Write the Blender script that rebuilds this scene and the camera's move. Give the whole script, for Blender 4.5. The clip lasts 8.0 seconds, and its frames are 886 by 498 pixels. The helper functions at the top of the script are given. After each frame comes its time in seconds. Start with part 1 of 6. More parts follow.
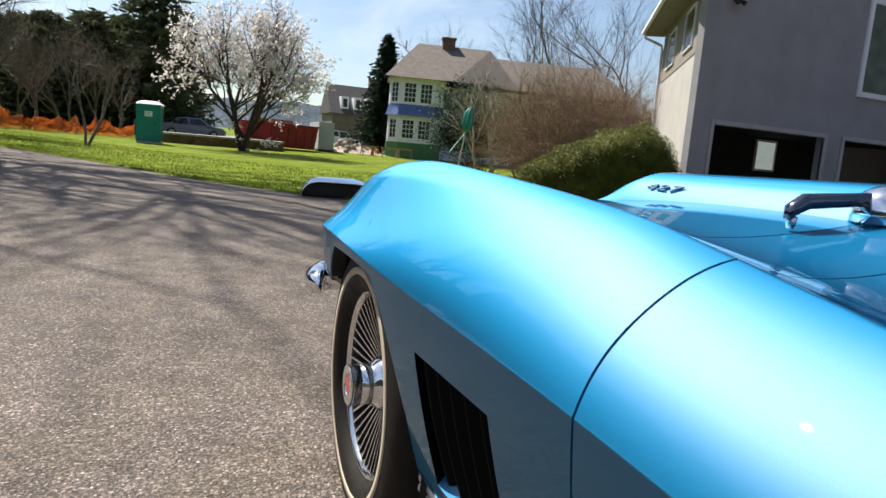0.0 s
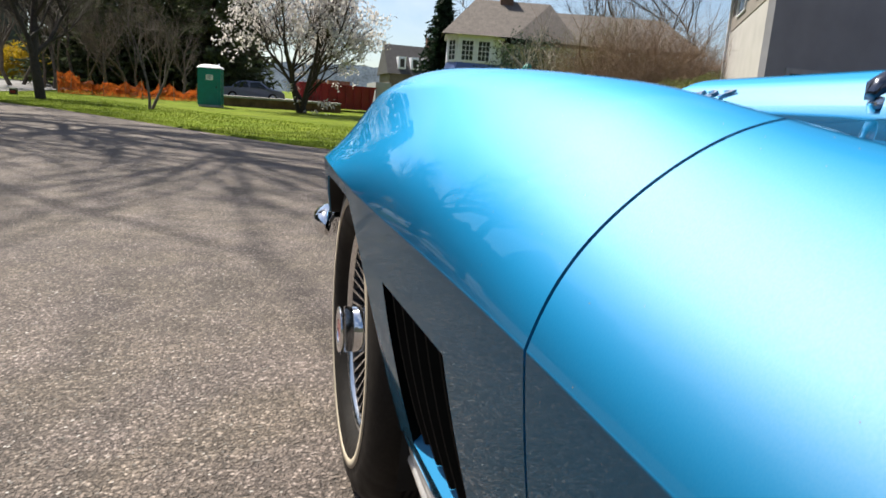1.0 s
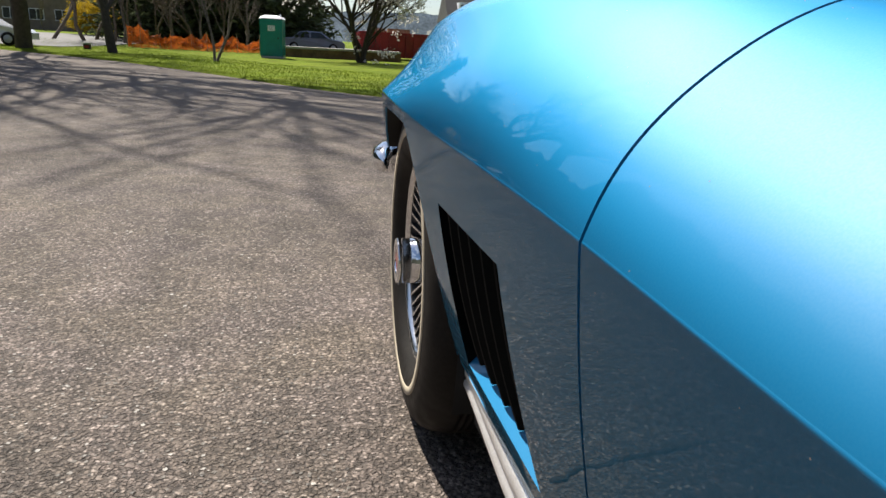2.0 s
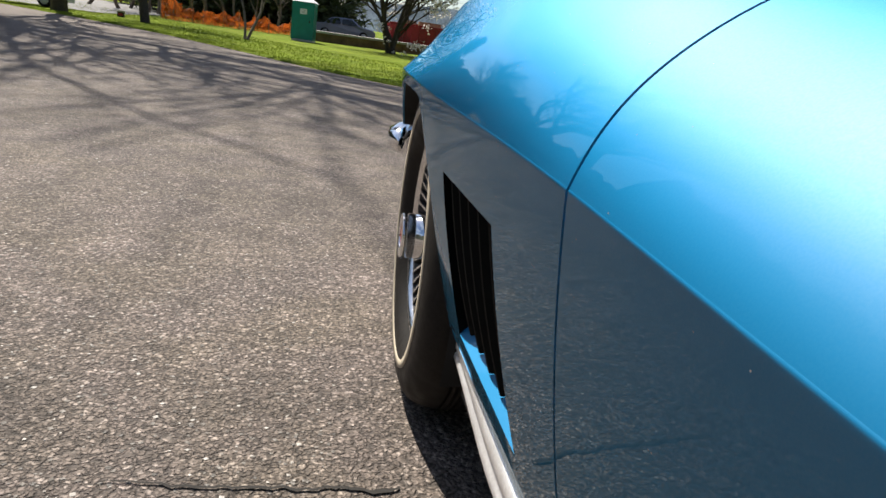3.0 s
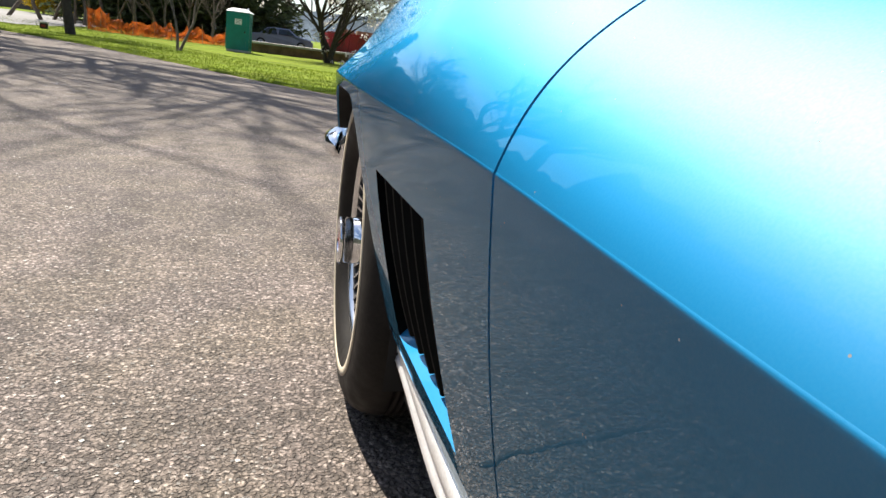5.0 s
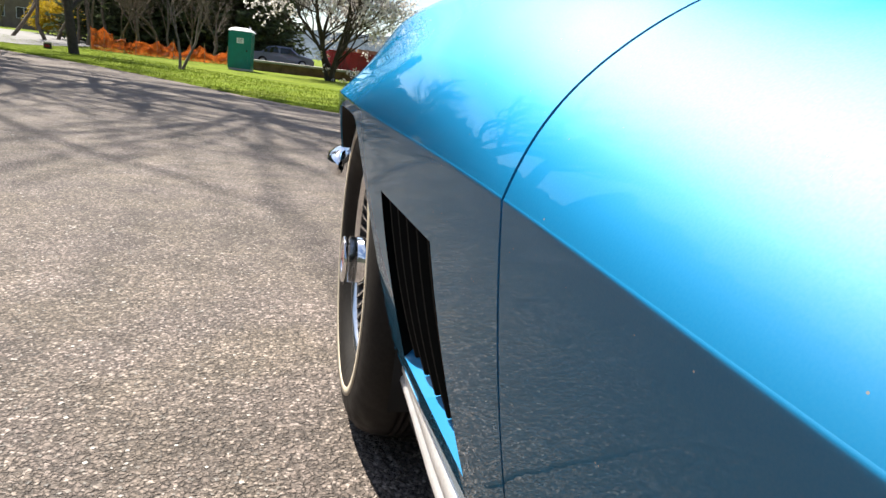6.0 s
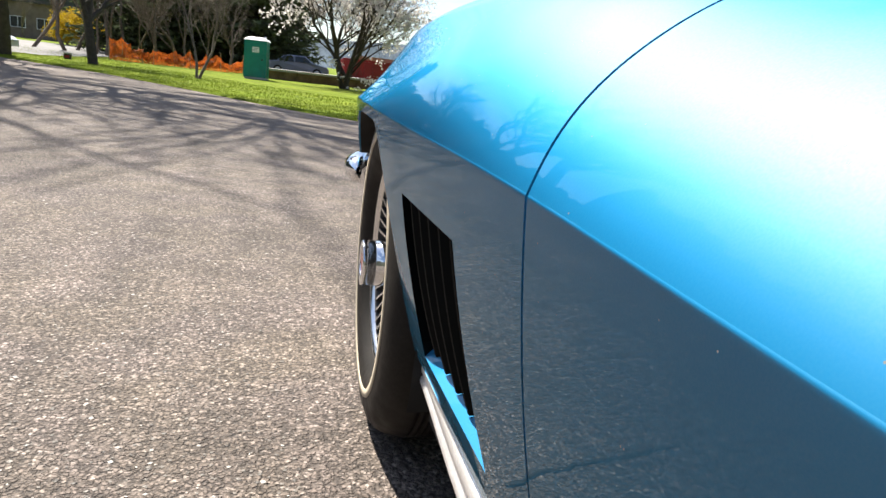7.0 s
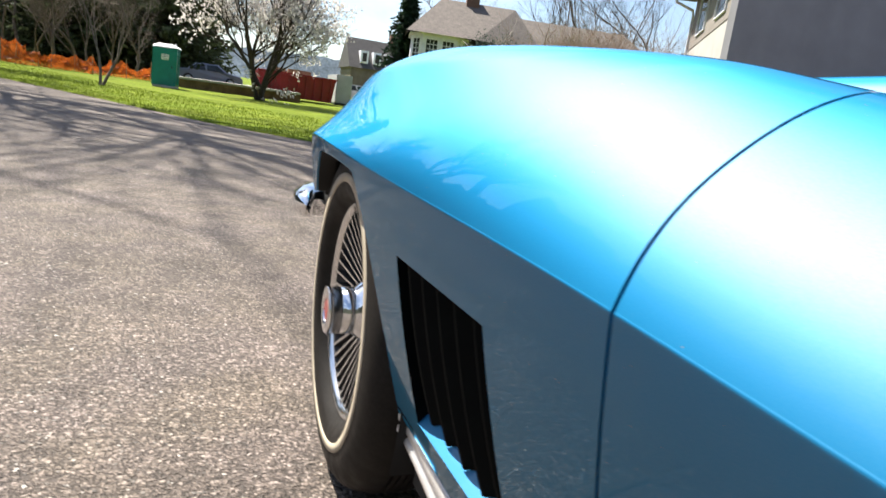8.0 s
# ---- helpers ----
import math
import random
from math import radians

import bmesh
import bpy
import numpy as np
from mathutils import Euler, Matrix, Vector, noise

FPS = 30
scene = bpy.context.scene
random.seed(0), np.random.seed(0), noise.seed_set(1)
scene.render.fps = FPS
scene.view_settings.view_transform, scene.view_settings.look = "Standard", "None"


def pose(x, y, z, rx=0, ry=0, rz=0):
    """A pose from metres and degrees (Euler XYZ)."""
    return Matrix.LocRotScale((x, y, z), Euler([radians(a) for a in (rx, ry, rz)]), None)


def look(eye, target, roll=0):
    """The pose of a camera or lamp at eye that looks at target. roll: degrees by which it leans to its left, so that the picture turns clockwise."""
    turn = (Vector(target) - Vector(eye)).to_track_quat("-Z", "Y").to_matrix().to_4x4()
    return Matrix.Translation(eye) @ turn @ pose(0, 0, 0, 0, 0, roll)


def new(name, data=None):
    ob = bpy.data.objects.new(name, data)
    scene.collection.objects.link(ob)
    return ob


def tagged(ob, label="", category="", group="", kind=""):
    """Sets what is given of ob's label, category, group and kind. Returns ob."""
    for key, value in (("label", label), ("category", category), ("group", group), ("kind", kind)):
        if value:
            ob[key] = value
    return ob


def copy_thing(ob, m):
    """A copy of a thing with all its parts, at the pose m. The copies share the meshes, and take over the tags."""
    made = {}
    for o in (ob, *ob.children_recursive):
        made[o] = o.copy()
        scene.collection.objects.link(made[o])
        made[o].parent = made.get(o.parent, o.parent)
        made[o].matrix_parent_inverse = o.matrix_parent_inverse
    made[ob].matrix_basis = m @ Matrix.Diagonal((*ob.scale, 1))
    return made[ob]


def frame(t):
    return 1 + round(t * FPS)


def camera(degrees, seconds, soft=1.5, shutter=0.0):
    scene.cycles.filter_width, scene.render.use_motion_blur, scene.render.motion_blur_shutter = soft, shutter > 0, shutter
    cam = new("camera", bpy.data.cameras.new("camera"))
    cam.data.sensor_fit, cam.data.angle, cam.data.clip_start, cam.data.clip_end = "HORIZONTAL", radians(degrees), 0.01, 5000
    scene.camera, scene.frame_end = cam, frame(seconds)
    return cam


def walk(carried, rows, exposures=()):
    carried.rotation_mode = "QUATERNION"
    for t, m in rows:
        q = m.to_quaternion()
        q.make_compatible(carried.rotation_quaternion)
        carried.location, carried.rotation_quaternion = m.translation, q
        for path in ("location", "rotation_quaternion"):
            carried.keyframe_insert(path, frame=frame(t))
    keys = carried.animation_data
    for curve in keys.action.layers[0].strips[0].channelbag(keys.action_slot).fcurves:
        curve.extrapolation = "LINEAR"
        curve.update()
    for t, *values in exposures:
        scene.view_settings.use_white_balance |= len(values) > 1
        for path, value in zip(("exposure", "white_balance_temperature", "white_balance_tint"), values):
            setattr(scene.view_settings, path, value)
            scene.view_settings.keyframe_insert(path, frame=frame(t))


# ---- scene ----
cam = camera(68.0, 8.0, soft=1.5, shutter=0.15)
PATH = [
    (0, (-1.224, -1.439, 0.897), (-0.468, 0.392, 0.623), 4.8),
    (0.5, (-1.109, -1.318, 0.881), (-0.440, 0.552, 0.644), 7.4),
    (1, (-1.037, -1.297, 0.804), (-0.448, 0.572, 0.403), 3.9),
    (1.5, (-1.033, -1.287, 0.764), (-0.545, 0.563, 0.180), 2.7),
    (1.7, (-1.031, -1.291, 0.770), (-0.580, 0.577, 0.215), 1.9),
    (2.8, (-1.022, -1.317, 0.729), (-0.718, 0.576, 0.161), 6.2),
    (3, (-1.014, -1.322, 0.729), (-0.636, 0.559, 0.163), 7.8),
    (3.5, (-1.000, -1.309, 0.726), (-0.515, 0.561, 0.208), 5.9),
    (4, (-0.998, -1.315, 0.711), (-0.506, 0.549, 0.175), 7.4),
    (4.5, (-0.996, -1.312, 0.711), (-0.459, 0.539, 0.176), 7.2),
    (6, (-1.002, -1.309, 0.719), (-0.472, 0.561, 0.244), 6.7),
    (6.5, (-1.008, -1.321, 0.717), (-0.500, 0.558, 0.255), 7.3),
    (7, (-1.013, -1.322, 0.714), (-0.525, 0.562, 0.255), 6.3),
    (7.5, (-0.995, -1.299, 0.723), (-0.440, 0.571, 0.281), 10.6),
    (7.6, (-0.994, -1.286, 0.732), (-0.327, 0.550, 0.300), 12.0),
    (7.7, (-1.007, -1.287, 0.745), (-0.289, 0.531, 0.319), 10.6),
    (7.8, (-1.044, -1.282, 0.758), (-0.303, 0.524, 0.325), 9.3),
    (7.9, (-1.073, -1.268, 0.759), (-0.326, 0.537, 0.332), 8.6),
    (8, (-1.109, -1.252, 0.760), (-0.382, 0.570, 0.371), 7.8),
]
EXPOSURE = [(t, 0.77 + e) for t, e in ((0.0, 0.2), (0.5, 0.2), (1.0, 0.15), (1.5, 0.03), (2.8, 0.0), (3.0, 0.1), (3.5, 0.34), (4.5, 0.5), (6.0, 0.63), (7.0, 0.68), (8.0, 0.7))]
walk(cam, [(t, look(eye, target, roll)) for t, eye, target, roll in PATH], EXPOSURE)

# ---- daylight: afternoon sun ahead and to the left, thin clouds ----
SUN_AZ, SUN_EL = radians(28), radians(55)
to_sun = Vector((-math.sin(SUN_AZ) * math.cos(SUN_EL), math.cos(SUN_AZ) * math.cos(SUN_EL), math.sin(SUN_EL)))
world = bpy.data.worlds.new("daylight")
scene.world = world
world.use_nodes = True
wn, wl = world.node_tree.nodes, world.node_tree.links
sky = wn.new("ShaderNodeTexSky")
sky.sky_type, sky.sun_disc = "NISHITA", False
sky.sun_elevation, sky.sun_rotation = SUN_EL, -SUN_AZ
sky.air_density, sky.dust_density, sky.ozone_density = 1.0, 1.1, 1.5
wcoord = wn.new("ShaderNodeTexCoord")
wmap = wn.new("ShaderNodeMapping")
wmap.inputs["Scale"].default_value = (1.0, 1.0, 3.0)
wnoise = wn.new("ShaderNodeTexNoise")
wnoise.inputs["Scale"].default_value, wnoise.inputs["Detail"].default_value = 2.2, 7.0
wnoise.inputs["Roughness"].default_value, wnoise.inputs["Distortion"].default_value = 0.58, 0.5
wramp = wn.new("ShaderNodeValToRGB")
wramp.color_ramp.elements[0].position, wramp.color_ramp.elements[1].position = 0.47, 0.78
wramp.color_ramp.elements[1].color = (0.7, 0.7, 0.7, 1)
wmix = wn.new("ShaderNodeMixRGB")
wmix.inputs[2].default_value = (7.5, 8.0, 8.6, 1)
wl.new(wcoord.outputs["Generated"], wmap.inputs[0])
wl.new(wmap.outputs[0], wnoise.inputs["Vector"])
wl.new(wnoise.outputs[0], wramp.inputs[0])
wl.new(wramp.outputs[0], wmix.inputs[0])
wl.new(sky.outputs[0], wmix.inputs[1])
wl.new(wmix.outputs[0], wn["Background"].inputs[0])
wn["Background"].inputs[1].default_value = 0.075
sun = new("sun", bpy.data.lights.new("sun", "SUN"))
sun.data.energy, sun.data.angle, sun.data.color = 5.0, radians(0.36), (1.0, 0.93, 0.82)
sun.matrix_world = look(to_sun * 50, (0, 0, 0))


# ---- materials ----
def material(name, base, rough=0.6, metal=0.0, vary=0.0, scale=8.0, fine=0.0, fine_scale=80.0, bump=0.0, bump_scale=60.0,
             bump_depth=0.01, coat=0.0, rough_vary=0.0, tint=None, piece=0.0):
    """Principled surface; vary and fine: brightness change at a large and a small scale; tint: a second colour in patches."""
    m = bpy.data.materials.new(name)
    m.use_nodes = True
    n, l = m.node_tree.nodes, m.node_tree.links
    p = n["Principled BSDF"]
    p.inputs["Roughness"].default_value, p.inputs["Metallic"].default_value = rough, metal
    p.inputs["Coat Weight"].default_value, p.inputs["Coat Roughness"].default_value = coat, 0.03
    p.inputs["Base Color"].default_value = (*base, 1)
    co = n.new("ShaderNodeTexCoord")

    def cloud(s, detail=4.0):
        t = n.new("ShaderNodeTexNoise")
        t.inputs["Scale"].default_value, t.inputs["Detail"].default_value = s, detail
        l.new(co.outputs["Object"], t.inputs["Vector"])
        return t.outputs[0]

    def spread(src, amount):
        r = n.new("ShaderNodeMapRange")
        r.inputs[1].default_value, r.inputs[2].default_value = 0.3, 0.7
        r.inputs[3].default_value, r.inputs[4].default_value = 1 - amount, 1 + amount
        l.new(src, r.inputs[0])
        return r.outputs[0]

    colour = None
    if tint:
        mix = n.new("ShaderNodeMixRGB")
        ramp = n.new("ShaderNodeMapRange")
        ramp.inputs[1].default_value, ramp.inputs[2].default_value = 0.42, 0.6
        l.new(cloud(scale * 0.6), ramp.inputs[0])
        l.new(ramp.outputs[0], mix.inputs[0])
        mix.inputs[1].default_value, mix.inputs[2].default_value = (*base, 1), (*tint, 1)
        colour = mix.outputs[0]
    factors = []
    if vary:
        factors.append(spread(cloud(scale), vary))
    if fine:
        factors.append(spread(cloud(fine_scale, 2.0), fine))
    if piece:
        info = n.new("ShaderNodeObjectInfo")
        r = n.new("ShaderNodeMapRange")
        r.inputs[3].default_value, r.inputs[4].default_value = 1 - piece, 1 + piece
        l.new(info.outputs["Random"], r.inputs[0])
        factors.append(r.outputs[0])
    for f in factors:
        mul = n.new("ShaderNodeMixRGB")
        mul.blend_type, mul.inputs[0].default_value = "MULTIPLY", 1.0
        mul.inputs[1].default_value = (*base, 1)
        if colour:
            l.new(colour, mul.inputs[1])
        l.new(f, mul.inputs[2])
        colour = mul.outputs[0]
    if colour:
        l.new(colour, p.inputs["Base Color"])
    if rough_vary:
        r = n.new("ShaderNodeMapRange")
        r.inputs[1].default_value, r.inputs[2].default_value = 0.3, 0.7
        r.inputs[3].default_value, r.inputs[4].default_value = max(0.0, rough - rough_vary), rough + rough_vary
        l.new(cloud(scale * 2), r.inputs[0])
        l.new(r.outputs[0], p.inputs["Roughness"])
    if bump:
        b = n.new("ShaderNodeBump")
        b.inputs["Strength"].default_value, b.inputs["Distance"].default_value = bump, bump_depth
        l.new(cloud(bump_scale, 5.0), b.inputs["Height"])
        l.new(b.outputs[0], p.inputs["Normal"])
    return m


def asphalt_material():
    """Old asphalt with stones showing: pale and dark grains, a few bright ones, worn patches."""
    m = material("asphalt", (0.2, 0.18, 0.165), 0.85)
    n, l = m.node_tree.nodes, m.node_tree.links
    p = n["Principled BSDF"]
    co = n.new("ShaderNodeTexCoord")

    wobble = n.new("ShaderNodeTexNoise")
    wobble.inputs["Scale"].default_value, wobble.inputs["Detail"].default_value = 90.0, 3.0
    l.new(co.outputs["Object"], wobble.inputs["Vector"])
    push = n.new("ShaderNodeVectorMath")
    push.operation = "MULTIPLY_ADD"
    push.inputs[1].default_value = (0.016, 0.016, 0.016)
    l.new(wobble.outputs["Color"], push.inputs[0])
    l.new(co.outputs["Object"], push.inputs[2])

    def vor(s):
        v = n.new("ShaderNodeTexVoronoi")
        v.inputs["Scale"].default_value = s
        l.new(push.outputs[0], v.inputs["Vector"])
        return v

    def noi(s, d=5.0):
        t = n.new("ShaderNodeTexNoise")
        t.inputs["Scale"].default_value, t.inputs["Detail"].default_value = s, d
        l.new(co.outputs["Object"], t.inputs["Vector"])
        return t.outputs[0]

    stones, grit = vor(118.0), vor(300.0)
    grey = n.new("ShaderNodeSeparateColor")
    l.new(stones.outputs["Color"], grey.inputs[0])
    ramp = n.new("ShaderNodeValToRGB")
    for pos, c in ((0.0, (0.076, 0.067, 0.058, 1)), (0.45, (0.129, 0.112, 0.097, 1)), (0.86, (0.186, 0.162, 0.142, 1)), (0.95, (0.31, 0.28, 0.25, 1))):
        e = ramp.color_ramp.elements.new(pos) if pos not in (0.0,) else ramp.color_ramp.elements[0]
        e.color = c
    ramp.color_ramp.elements.remove(ramp.color_ramp.elements[-1])
    l.new(grey.outputs[0], ramp.inputs[0])
    gap = n.new("ShaderNodeMapRange")
    gap.inputs[1].default_value, gap.inputs[2].default_value = 0.35, 0.75
    gap.inputs[3].default_value, gap.inputs[4].default_value = 1.08, 0.46
    l.new(stones.outputs["Distance"], gap.inputs[0])
    worn = n.new("ShaderNodeMapRange")
    worn.inputs[1].default_value, worn.inputs[2].default_value = 0.36, 0.5
    worn.inputs[3].default_value = 0.55
    l.new(noi(34.0, 3.0), worn.inputs[0])
    pits = n.new("ShaderNodeMixRGB")
    pits.inputs[1].default_value = (1, 1, 1, 1)
    l.new(worn.outputs[0], pits.inputs[0])
    l.new(gap.outputs[0], pits.inputs[2])
    colour = ramp.outputs[0]
    g2 = n.new("ShaderNodeSeparateColor")
    l.new(grit.outputs["Color"], g2.inputs[0])
    for src, lo, hi in ((pits.outputs[0], None, None), (g2.outputs[1], 0.82, 1.18), (noi(0.9), 0.78, 1.22), (noi(5.0), 0.68, 1.32)):
        if lo:
            r = n.new("ShaderNodeMapRange")
            r.inputs[1].default_value, r.inputs[2].default_value = (0.0, 1.0) if src == g2.outputs[1] else (0.25, 0.75)
            r.inputs[3].default_value, r.inputs[4].default_value = lo, hi
            l.new(src, r.inputs[0])
            src = r.outputs[0]
        mul = n.new("ShaderNodeMixRGB")
        mul.blend_type, mul.inputs[0].default_value = "MULTIPLY", 1.0
        l.new(colour, mul.inputs[1])
        l.new(src, mul.inputs[2])
        colour = mul.outputs[0]
    hue = n.new("ShaderNodeValToRGB")
    hue.color_ramp.elements[0].position, hue.color_ramp.elements[1].position = 0.4, 0.6
    hue.color_ramp.elements[0].color, hue.color_ramp.elements[1].color = (1.06, 0.98, 0.90, 1), (1.04, 0.96, 0.96, 1)
    l.new(noi(2.6, 3.0), hue.inputs[0])
    mul = n.new("ShaderNodeMixRGB")
    mul.blend_type, mul.inputs[0].default_value = "MULTIPLY", 1.0
    l.new(colour, mul.inputs[1])
    l.new(hue.outputs[0], mul.inputs[2])
    l.new(mul.outputs[0], p.inputs["Base Color"])
    add = n.new("ShaderNodeMath")
    add.operation = "ADD"
    l.new(pits.outputs[0], add.inputs[0])
    l.new(noi(40.0, 6.0), add.inputs[1])
    b = n.new("ShaderNodeBump")
    b.inputs["Strength"].default_value, b.inputs["Distance"].default_value = 1.0, 0.009
    l.new(add.outputs[0], b.inputs["Height"])
    l.new(b.outputs[0], p.inputs["Normal"])
    return m


def paint_material():
    """Light blue metallic car paint: tinted flakes with a share of silver ones, under a clear coat with faint dust."""
    m = bpy.data.materials.new("blue_paint")
    m.use_nodes = True
    n, l = m.node_tree.nodes, m.node_tree.links
    n.remove(n["Principled BSDF"])
    co = n.new("ShaderNodeTexCoord")

    def cloud(scale, detail, lo, hi, a, b):
        t = n.new("ShaderNodeTexNoise")
        t.inputs["Scale"].default_value, t.inputs["Detail"].default_value = scale, detail
        l.new(co.outputs["Object"], t.inputs["Vector"])
        r = n.new("ShaderNodeMapRange")
        r.inputs[1].default_value, r.inputs[2].default_value = lo, hi
        r.inputs[3].default_value, r.inputs[4].default_value = a, b
        l.new(t.outputs[0], r.inputs[0])
        return r.outputs[0]

    def gloss(colour, rough, kind):
        g = n.new("ShaderNodeBsdfAnisotropic")
        g.distribution = kind
        g.inputs["Color"].default_value = (*colour, 1)
        g.inputs["Roughness"].default_value = rough
        return g

    flake = gloss((0.004, 0.158, 0.345), 0.74, "BECKMANN")
    silver = gloss((0.56, 0.62, 0.66), 0.54, "BECKMANN")
    coat = gloss((0.68, 0.74, 0.79), 0.02, "GGX")
    l.new(cloud(7.0, 6.0, 0.35, 0.7, 0.004, 0.014), coat.inputs["Roughness"])
    haze = n.new("ShaderNodeBsdfDiffuse")
    haze.inputs[0].default_value = (0.003, 0.2, 0.39, 1)
    tinted = n.new("ShaderNodeMixShader")
    tinted.inputs[0].default_value = 0.03
    l.new(flake.outputs[0], tinted.inputs[1])
    l.new(haze.outputs[0], tinted.inputs[2])
    body = n.new("ShaderNodeMixShader")
    l.new(cloud(700.0, 2.0, 0.3, 0.7, 0.08, 0.1), body.inputs[0])
    l.new(tinted.outputs[0], body.inputs[1])
    l.new(silver.outputs[0], body.inputs[2])
    edge = n.new("ShaderNodeFresnel")
    edge.inputs["IOR"].default_value = 1.33
    layer = n.new("ShaderNodeMixShader")
    l.new(edge.outputs[0], layer.inputs[0])
    l.new(body.outputs[0], layer.inputs[1])
    l.new(coat.outputs[0], layer.inputs[2])
    # sparse grains of dust
    specks = n.new("ShaderNodeTexVoronoi")
    specks.inputs["Scale"].default_value = 220.0
    l.new(co.outputs["Object"], specks.inputs["Vector"])
    pick, near = n.new("ShaderNodeSeparateColor"), n.new("ShaderNodeMath")
    l.new(specks.outputs["Color"], pick.inputs[0])
    rare = n.new("ShaderNodeMath")
    rare.operation, rare.inputs[1].default_value = "GREATER_THAN", 0.975
    l.new(pick.outputs[0], rare.inputs[0])
    near.operation, near.inputs[1].default_value = "LESS_THAN", 0.13
    l.new(specks.outputs["Distance"], near.inputs[0])
    both = n.new("ShaderNodeMath")
    both.operation = "MULTIPLY"
    l.new(rare.outputs[0], both.inputs[0])
    l.new(near.outputs[0], both.inputs[1])
    dust = n.new("ShaderNodeBsdfDiffuse")
    dust.inputs[0].default_value = (0.2, 0.2, 0.2, 1)
    last = n.new("ShaderNodeMixShader")
    l.new(both.outputs[0], last.inputs[0])
    l.new(layer.outputs[0], last.inputs[1])
    l.new(dust.outputs[0], last.inputs[2])
    l.new(last.outputs[0], n["Material Output"].inputs[0])
    return m


def leafy(m, share=0.45, tint=None):
    """Lets light through thin leaves and petals, and takes off their shine."""
    n, l = m.node_tree.nodes, m.node_tree.links
    p = n["Principled BSDF"]
    p.inputs["Specular IOR Level"].default_value = 0.15
    t = n.new("ShaderNodeBsdfTranslucent")
    source = p.inputs["Base Color"].links
    if tint:
        t.inputs[0].default_value = (*tint, 1)
    elif source:
        l.new(source[0].from_socket, t.inputs[0])
    else:
        t.inputs[0].default_value = p.inputs["Base Color"].default_value
    mix = n.new("ShaderNodeMixShader")
    mix.inputs[0].default_value = share
    l.new(p.outputs[0], mix.inputs[1])
    l.new(t.outputs[0], mix.inputs[2])
    l.new(mix.outputs[0], n["Material Output"].inputs[0])
    return m


PAINT = paint_material()
ASPHALT = asphalt_material()
CHROME = material("chrome", (0.78, 0.8, 0.83), 0.07, 1.0, rough_vary=0.03, scale=30)
DARK_CHROME = material("dark_chrome", (0.12, 0.13, 0.16), 0.12, 1.0, rough_vary=0.04, scale=40)
ALLOY = material("polished_alloy", (0.72, 0.72, 0.72), 0.2, 1.0, rough_vary=0.06, scale=40)
BRUSHED = material("brushed_alloy", (0.88, 0.88, 0.88), 0.42, 0.7, rough_vary=0.08, scale=20, fine=0.06, fine_scale=200)
RUBBER = material("tyre_rubber", (0.012, 0.0105, 0.009), 0.62, vary=0.25, scale=14, fine=0.2, fine_scale=160, bump=0.15, bump_scale=200, bump_depth=0.002, rough_vary=0.1)
RUBBER.node_tree.nodes["Principled BSDF"].inputs["Specular IOR Level"].default_value = 0.2
WHITEWALL = material("cream_rubber", (0.44, 0.385, 0.29), 0.55, vary=0.12, scale=20)
BLACK = material("black_satin", (0.012, 0.014, 0.016), 0.4, vary=0.2, scale=20)
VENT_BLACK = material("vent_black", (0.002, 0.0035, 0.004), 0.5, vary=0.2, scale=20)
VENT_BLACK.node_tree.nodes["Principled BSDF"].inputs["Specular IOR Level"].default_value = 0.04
FIN_DARK = material("dark_grey_enamel", (0.02, 0.02, 0.022), 0.6, vary=0.2, scale=30)
PEBBLE = material("pale_chippings", (0.42, 0.38, 0.34), 0.6, vary=0.3, scale=60)
pn, pl = PEBBLE.node_tree.nodes, PEBBLE.node_tree.links
geo, tone = pn.new("ShaderNodeNewGeometry"), pn.new("ShaderNodeValToRGB")
tone.color_ramp.elements[0].color, tone.color_ramp.elements[1].color = (0.06, 0.052, 0.045, 1), (0.45, 0.42, 0.38, 1)
middle = tone.color_ramp.elements.new(0.7)
middle.color = (0.16, 0.14, 0.12, 1)
pl.new(geo.outputs["Random Per Island"], tone.inputs[0])
pl.new(tone.outputs[0], pn["Principled BSDF"].inputs["Base Color"])
CRACK = material("crack_black", (0.02, 0.018, 0.016), 0.95)
UNDER = material("underbody_black", (0.012, 0.012, 0.012), 0.85, vary=0.2, scale=12)
RED = material("red_enamel", (0.5, 0.015, 0.015), 0.25, coat=0.6)
GLASS = bpy.data.materials.new("window_glass")
GLASS.use_nodes = True
GLASS.node_tree.nodes["Principled BSDF"].inputs["Transmission Weight"].default_value = 1.0
GLASS.node_tree.nodes["Principled BSDF"].inputs["Roughness"].default_value = 0.02
PANE = material("dark_pane", (0.03, 0.035, 0.04), 0.06, vary=0.3, scale=3)
VINYL = material("black_vinyl", (0.02, 0.02, 0.022), 0.5, vary=0.2, scale=30, bump=0.2, bump_scale=300, bump_depth=0.001)
LAWN = material("lawn", (0.115, 0.162, 0.014), 0.85, vary=0.28, scale=0.7, fine=0.4, fine_scale=45, bump=0.8, bump_scale=70, bump_depth=0.03, tint=(0.135, 0.172, 0.018))
LAWN.node_tree.nodes["Principled BSDF"].inputs["Specular IOR Level"].default_value = 0.05
BLADE = material("grass_blade", (0.13, 0.178, 0.016), 0.6, vary=0.35, scale=2.5, fine=0.3, fine_scale=40)
EARTH = material("field", (0.091, 0.112, 0.035), 0.9, vary=0.3, scale=0.05, fine=0.3, fine_scale=2)
